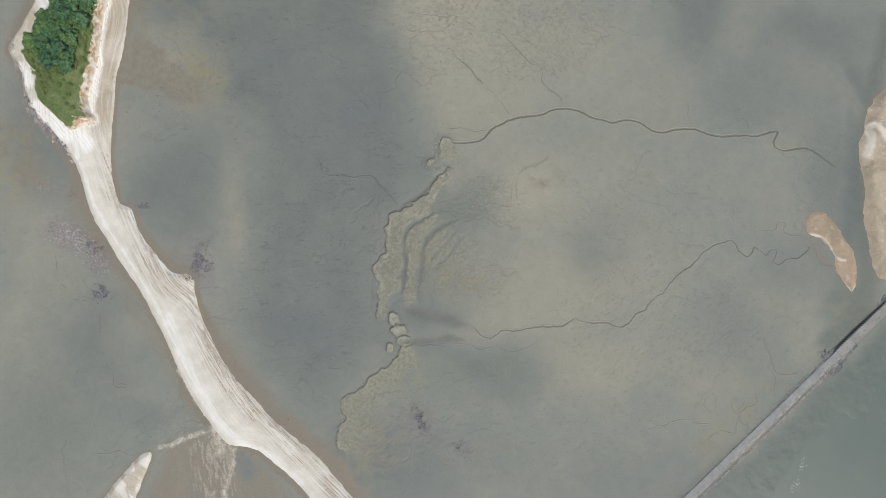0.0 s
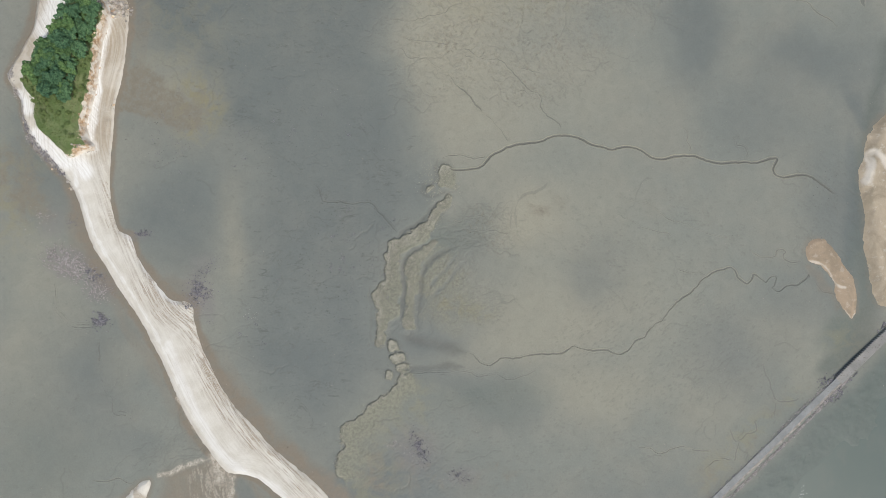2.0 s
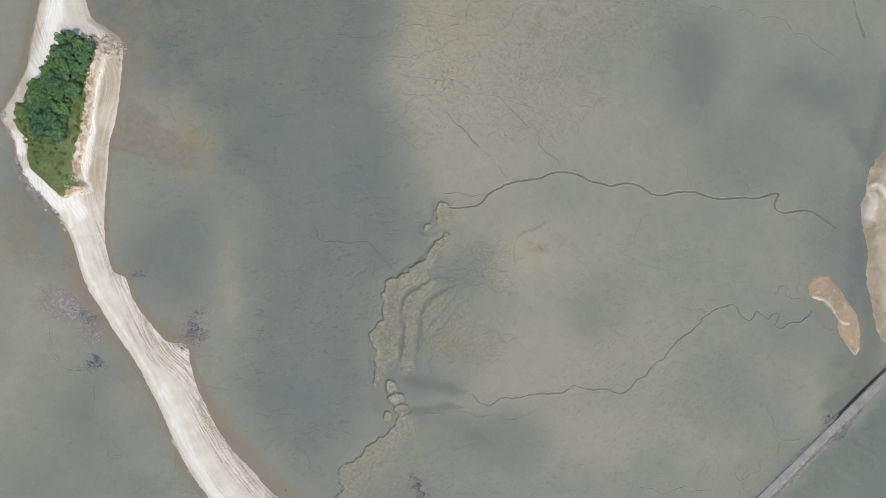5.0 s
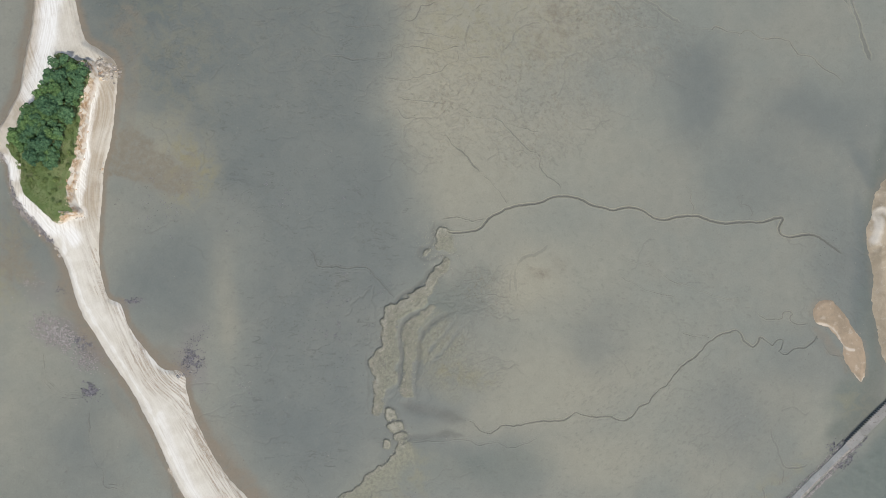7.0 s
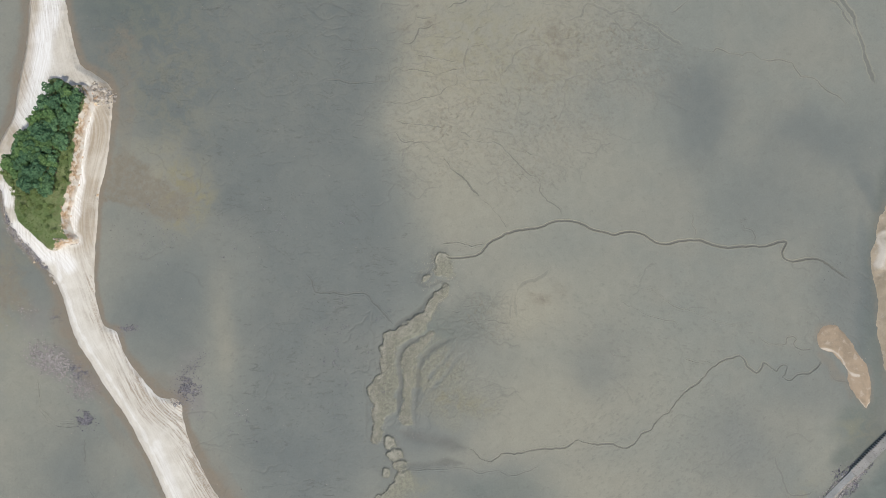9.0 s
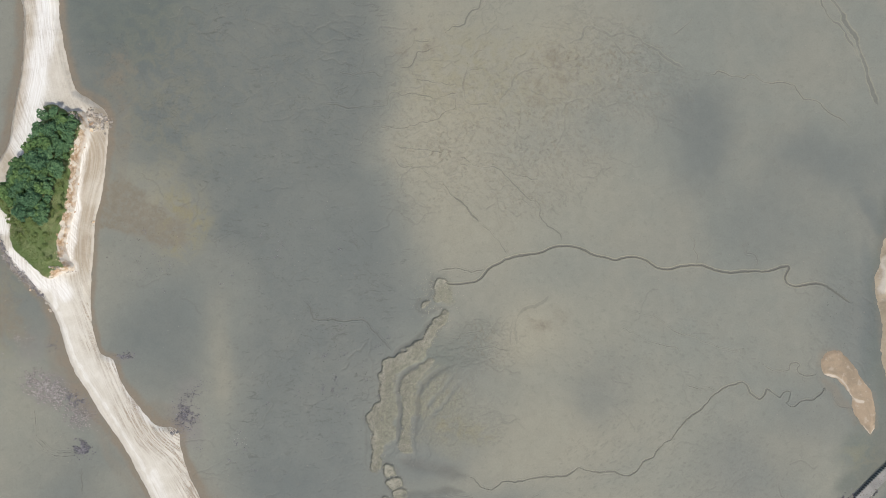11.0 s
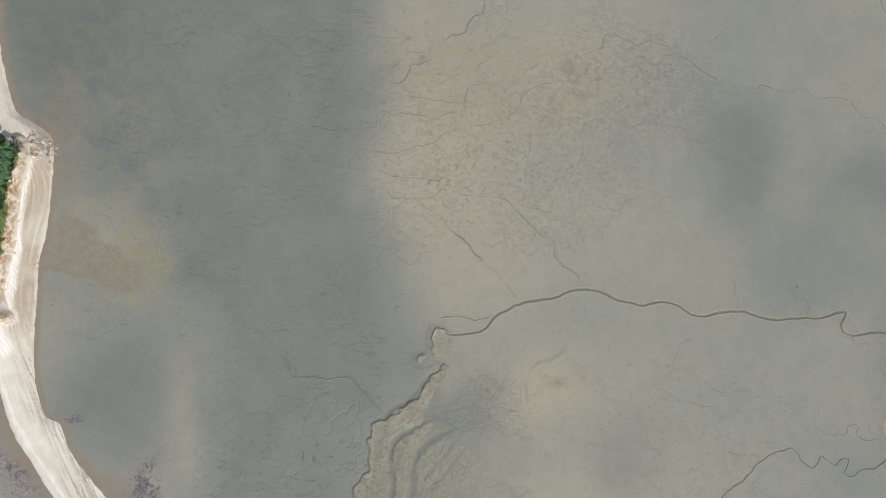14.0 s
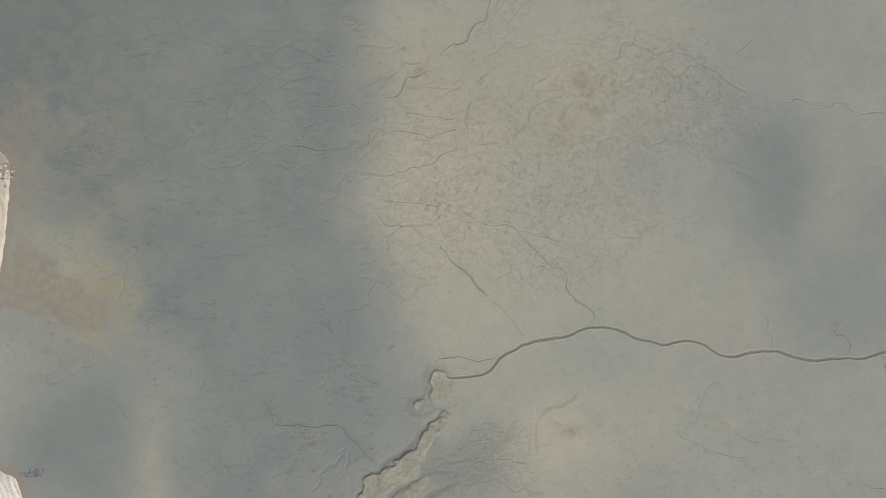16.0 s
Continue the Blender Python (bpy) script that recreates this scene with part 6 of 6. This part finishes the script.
for line, count, shift in ((RIDGE_WEST, 60, 0.9), (SOUTH_RIM, 26, 0.5), (BANKS[1][2][:10], 46, 0.8)):
    rim = smooth(line, 5)
    ahead = np.gradient(rim, axis=0)
    side = np.stack([ahead[:, 1], -ahead[:, 0]], 1) / np.hypot(*ahead.T)[:, None]
    crust_spots += [(tuple(p - q * shift), 1.3, 1.1, 0, count, 0.24) for p, q in zip(rim, side)]
    if count > 30:
        crust_spots += [(tuple(p - q * 3.0), 2.8, 2.4, 0, count, 0.2) for p, q in zip(rim, side)]
for _, _, outline in BANKS[2:8]:
    middle = np.mean(outline, axis=0)
    spread = np.ptp(np.array(outline), axis=0)
    crust_spots.append((tuple(middle), 0.8 * spread[0], 0.8 * spread[1], 0, int(9 * spread[0] * spread[1]), 0.22))
rubble("crust", crust_spots, CRUST, "pale lumpy oyster crust along the edge of the mud bank", 11, 0.6, "oyster crust")
CLODS = [(-95.0, 63.0), (-70.0, 71.0), (-60.0, 79.0), (-47.0, 74.0), (-42.5, 24.9), (-37.8, 12.7), (-52.4, 5.7), (-44.9, 34.6), (-37.9, -4.1), (-32.9, 19.9), (-83.8, -9.6), (-125.1, 72.0), (-115.4, 63.3)]
clod_rng = random.Random(21)
clod_spots = [((cx + clod_rng.gauss(0, 8), cy + clod_rng.gauss(0, 6)), clod_rng.uniform(1.2, 3.2), clod_rng.uniform(0.8, 2.0), clod_rng.uniform(0, 180), clod_rng.randint(14, 60), 0.17)
              for cx, cy in CLODS for _ in range(6)]
rubble("clods", clod_spots, RUBBLE_DARK, "small dark clods scattered on wet mud", 5)

# ---- stone road and bridge ----
ax, ay = LINE_WEST
ux, uy = rx / rl, ry / rl
nx_, ny_ = uy, -ux                                     # towards the open water
heading = math.degrees(math.atan2(uy, ux))


def spot(s, n=0.0):
    return ax + ux * s + nx_ * n, ay + uy * s + ny_ * n


def along_of(p):
    return (p[0] - ax) * ux + (p[1] - ay) * uy


S_BRIDGE, S_BRIDGE_END = along_of(BRIDGE_A), along_of(BRIDGE_B)


def block_mesh(name, lx, ly, lz, material, bevel=0.04, seed=0):
    """A cast block with softened edges, its top at z = 0."""
    rng = random.Random(seed)
    bm = bmesh.new()
    bmesh.ops.create_cube(bm, size=1)
    for v in bm.verts:
        v.co = Vector((v.co.x * lx, v.co.y * ly, v.co.z * lz - lz / 2))
        v.co += Vector((rng.uniform(-1, 1), rng.uniform(-1, 1), 0)) * 0.03
    bmesh.ops.bevel(bm, geom=bm.edges[:], offset=bevel, segments=1, affect="EDGES")
    me = bpy.data.meshes.new(name)
    bm.to_mesh(me)
    bm.free()
    me.materials.append(material)
    return me


stone_road = tagged(new("stone_road"), "narrow grey concrete slab road on a stone embankment", "causeway road", kind="structure")
slabs = [block_mesh("slab", 4.98, 2.7, 1.2, CONCRETE, 0.05, k) for k in range(3)]
s = 0.0
k = 0
while s < S_BRIDGE - 1:
    ob = child("slab", slabs[k % 3], stone_road)
    x, y = spot(s + 2.5, rng.uniform(-0.05, 0.05))
    ob.matrix_basis = pose(x, y, 0.62 + rng.uniform(-0.03, 0.03), 0, 0, heading + rng.uniform(-0.3, 0.3))
    s += 5.0
    k += 1

PIER = simple_material("pale_concrete", (0.33, 0.33, 0.315), (0.42, 0.415, 0.39), 2.0, per="object", vary=0.2)
bridge = tagged(new("bridge"), "low concrete bridge with a row of toothed piers", "bridge", kind="structure")
deck = [block_mesh("deck_slab", 3.98, 3.7, 0.45, DECK, 0.05, 10 + k) for k in range(3)]
pier = block_mesh("pier", 0.48, 0.48, 2.4, PIER, 0.08, 20)
s, k = S_BRIDGE, 0
while s < S_BRIDGE_END + 14:
    x, y = spot(s + 2.0, 0.3)
    child("deck_slab", deck[k % 3], bridge).matrix_basis = pose(x, y, 0.95 + rng.uniform(-0.02, 0.02), 0, 0, heading)
    s += 4.0
    k += 1
s = S_BRIDGE + 0.6
while s < S_BRIDGE_END + 8:
    for n in (-1.72, 2.0):
        x, y = spot(s, n)
        child("pier", pier, bridge).matrix_basis = pose(x, y, 0.93, 0, 0, heading + 45)
    s += 1.15

# embankment stones on both sides of the slabs
bank_spots = []
for k in range(60):
    q = k / 59 * (S_BRIDGE + 4)
    bank_spots.append((spot(q, 2.9 + 1.3 * math.sin(math.pi * min(1, q / S_BRIDGE)) ** 0.7), 3.2, 0.8, heading, 190, 0.27))
    if q > 95:
        bank_spots.append((spot(q, -2.1), 3.0, 0.7, heading, 40, 0.27))


def embankment(name, side, near, width, crest):
    """A sloping stone shoulder along the road."""
    p = Plan(np.arange(-1, S_BRIDGE + (2 if side > 0 else -0.5), 0.5), np.arange(0, width, 0.4))
    z = crest - (crest + (1.4 if side > 0 else 0.35)) * (p.y / width) ** 1.2 + 0.45 * (fbm(p.x, p.y, 1.1, 3, 121) - 0.5) + 0.5 * (fbm(p.x, p.y, 6, 3, 122) - 0.5)
    gx = ax + ux * p.x + nx_ * side * (near + p.y)
    gy = ay + uy * p.x + ny_ * side * (near + p.y)
    p.x, p.y = gx, gy
    me = sheet_mesh(name, p, z)
    if side > 0:
        me.flip_normals()
    me.materials.append(RUBBLE_GROUND)
    return tagged(new(name, me), "rough pale stone shoulder along the concrete road", "embankment", kind="structure")


RUBBLE_GROUND = simple_material("stony_shoulder", (0.20, 0.185, 0.16), (0.36, 0.335, 0.295), 1.8, bump=0.2, spots=(0.12, 0.115, 0.11))
embankment("embankment", 1, 1.3, 4.0, 0.5)
rubble("rubble", bank_spots, RUBBLE_PALE, "loose grey stones heaped along the road embankment", 6)
rubble("rubble", [(spot(q, -1.6), 3.2, 0.7, heading, 34, 0.27) for q in range(2, int(S_BRIDGE), 4)] + [(spot(S_BRIDGE - 3, -3.6), 4, 2.2, heading, 160, 0.36)] + [(spot(q, 1.75), 3.2, 0.5, heading, 40, 0.25) for q in range(2, int(S_BRIDGE), 4)],
       RUBBLE_DARK, "dark loose stones along the edge of the concrete road", 16)
far_bank = [(spot(S_BRIDGE - 5, 4.4), 6, 1.8, heading, 420, 0.34), (spot(S_BRIDGE + 6, 3.6), 7, 0.7, heading, 160, 0.3)] + [(spot(S_BRIDGE_END + 4 + 3 * k, 4.2), 3, 2.2, heading, 60, 0.45) for k in range(5)] + [(spot(S_BRIDGE_END + 4 + 3 * k, -3.0), 3, 1.4, heading, 40, 0.45) for k in range(5)]
rubble("rubble", far_bank, RUBBLE_DARK, "loose grey stones heaped at the bridge end", 7)

# ---- foam on the water ----
foam_rng = random.Random(9)
verts, faces = [], []
for cx, cy in ((158.5, -87.9), (156.4, -95.7), (154.4, -97.7), (177.8, -9.5), (184.3, -3.8)):
    for _ in range(16):
        x, y, r = cx + foam_rng.gauss(0, 0.9), cy + foam_rng.gauss(0, 1.6), foam_rng.uniform(0.12, 0.4)
        i = len(verts)
        for k in range(6):
            verts.append((x + r * math.cos(k * 1.047) * foam_rng.uniform(0.6, 1.2), y + r * math.sin(k * 1.047) * foam_rng.uniform(0.6, 1.2), SEA - 0.01))
        verts.append((x, y, SEA + 0.06))
        faces += [(i + k, i + (k + 1) % 6, i + 6) for k in range(6)]
tagged(new("foam", linked("foam", verts, faces, FOAM)), "flecks of white foam drifting on the water", "foam", kind="stuff")

# ---- lone stakes in the mud ----
stake_verts, stake_faces = tube([(0, 0, -0.6), (0.02, 0.01, 0.5), (0.06, 0.02, 1.5)], (0.11, 0.10, 0.08), 7)
stake_mesh = linked("stake", stake_verts, stake_faces, BARK, True)
for x, y in ((-67.0, -67.0), (-29.4, 37.4), (-127.2, -74.4), (-83.9, -41.8)):
    stake = new("stake", stake_mesh)
    stake.location, stake.rotation_euler = (x, y, ground_at(x, y)), (0.15, 0.1, rng.uniform(0, 6))
    tagged(stake, "short dark weathered wooden stake in the mud", "stake", "stakes on the mudflat")
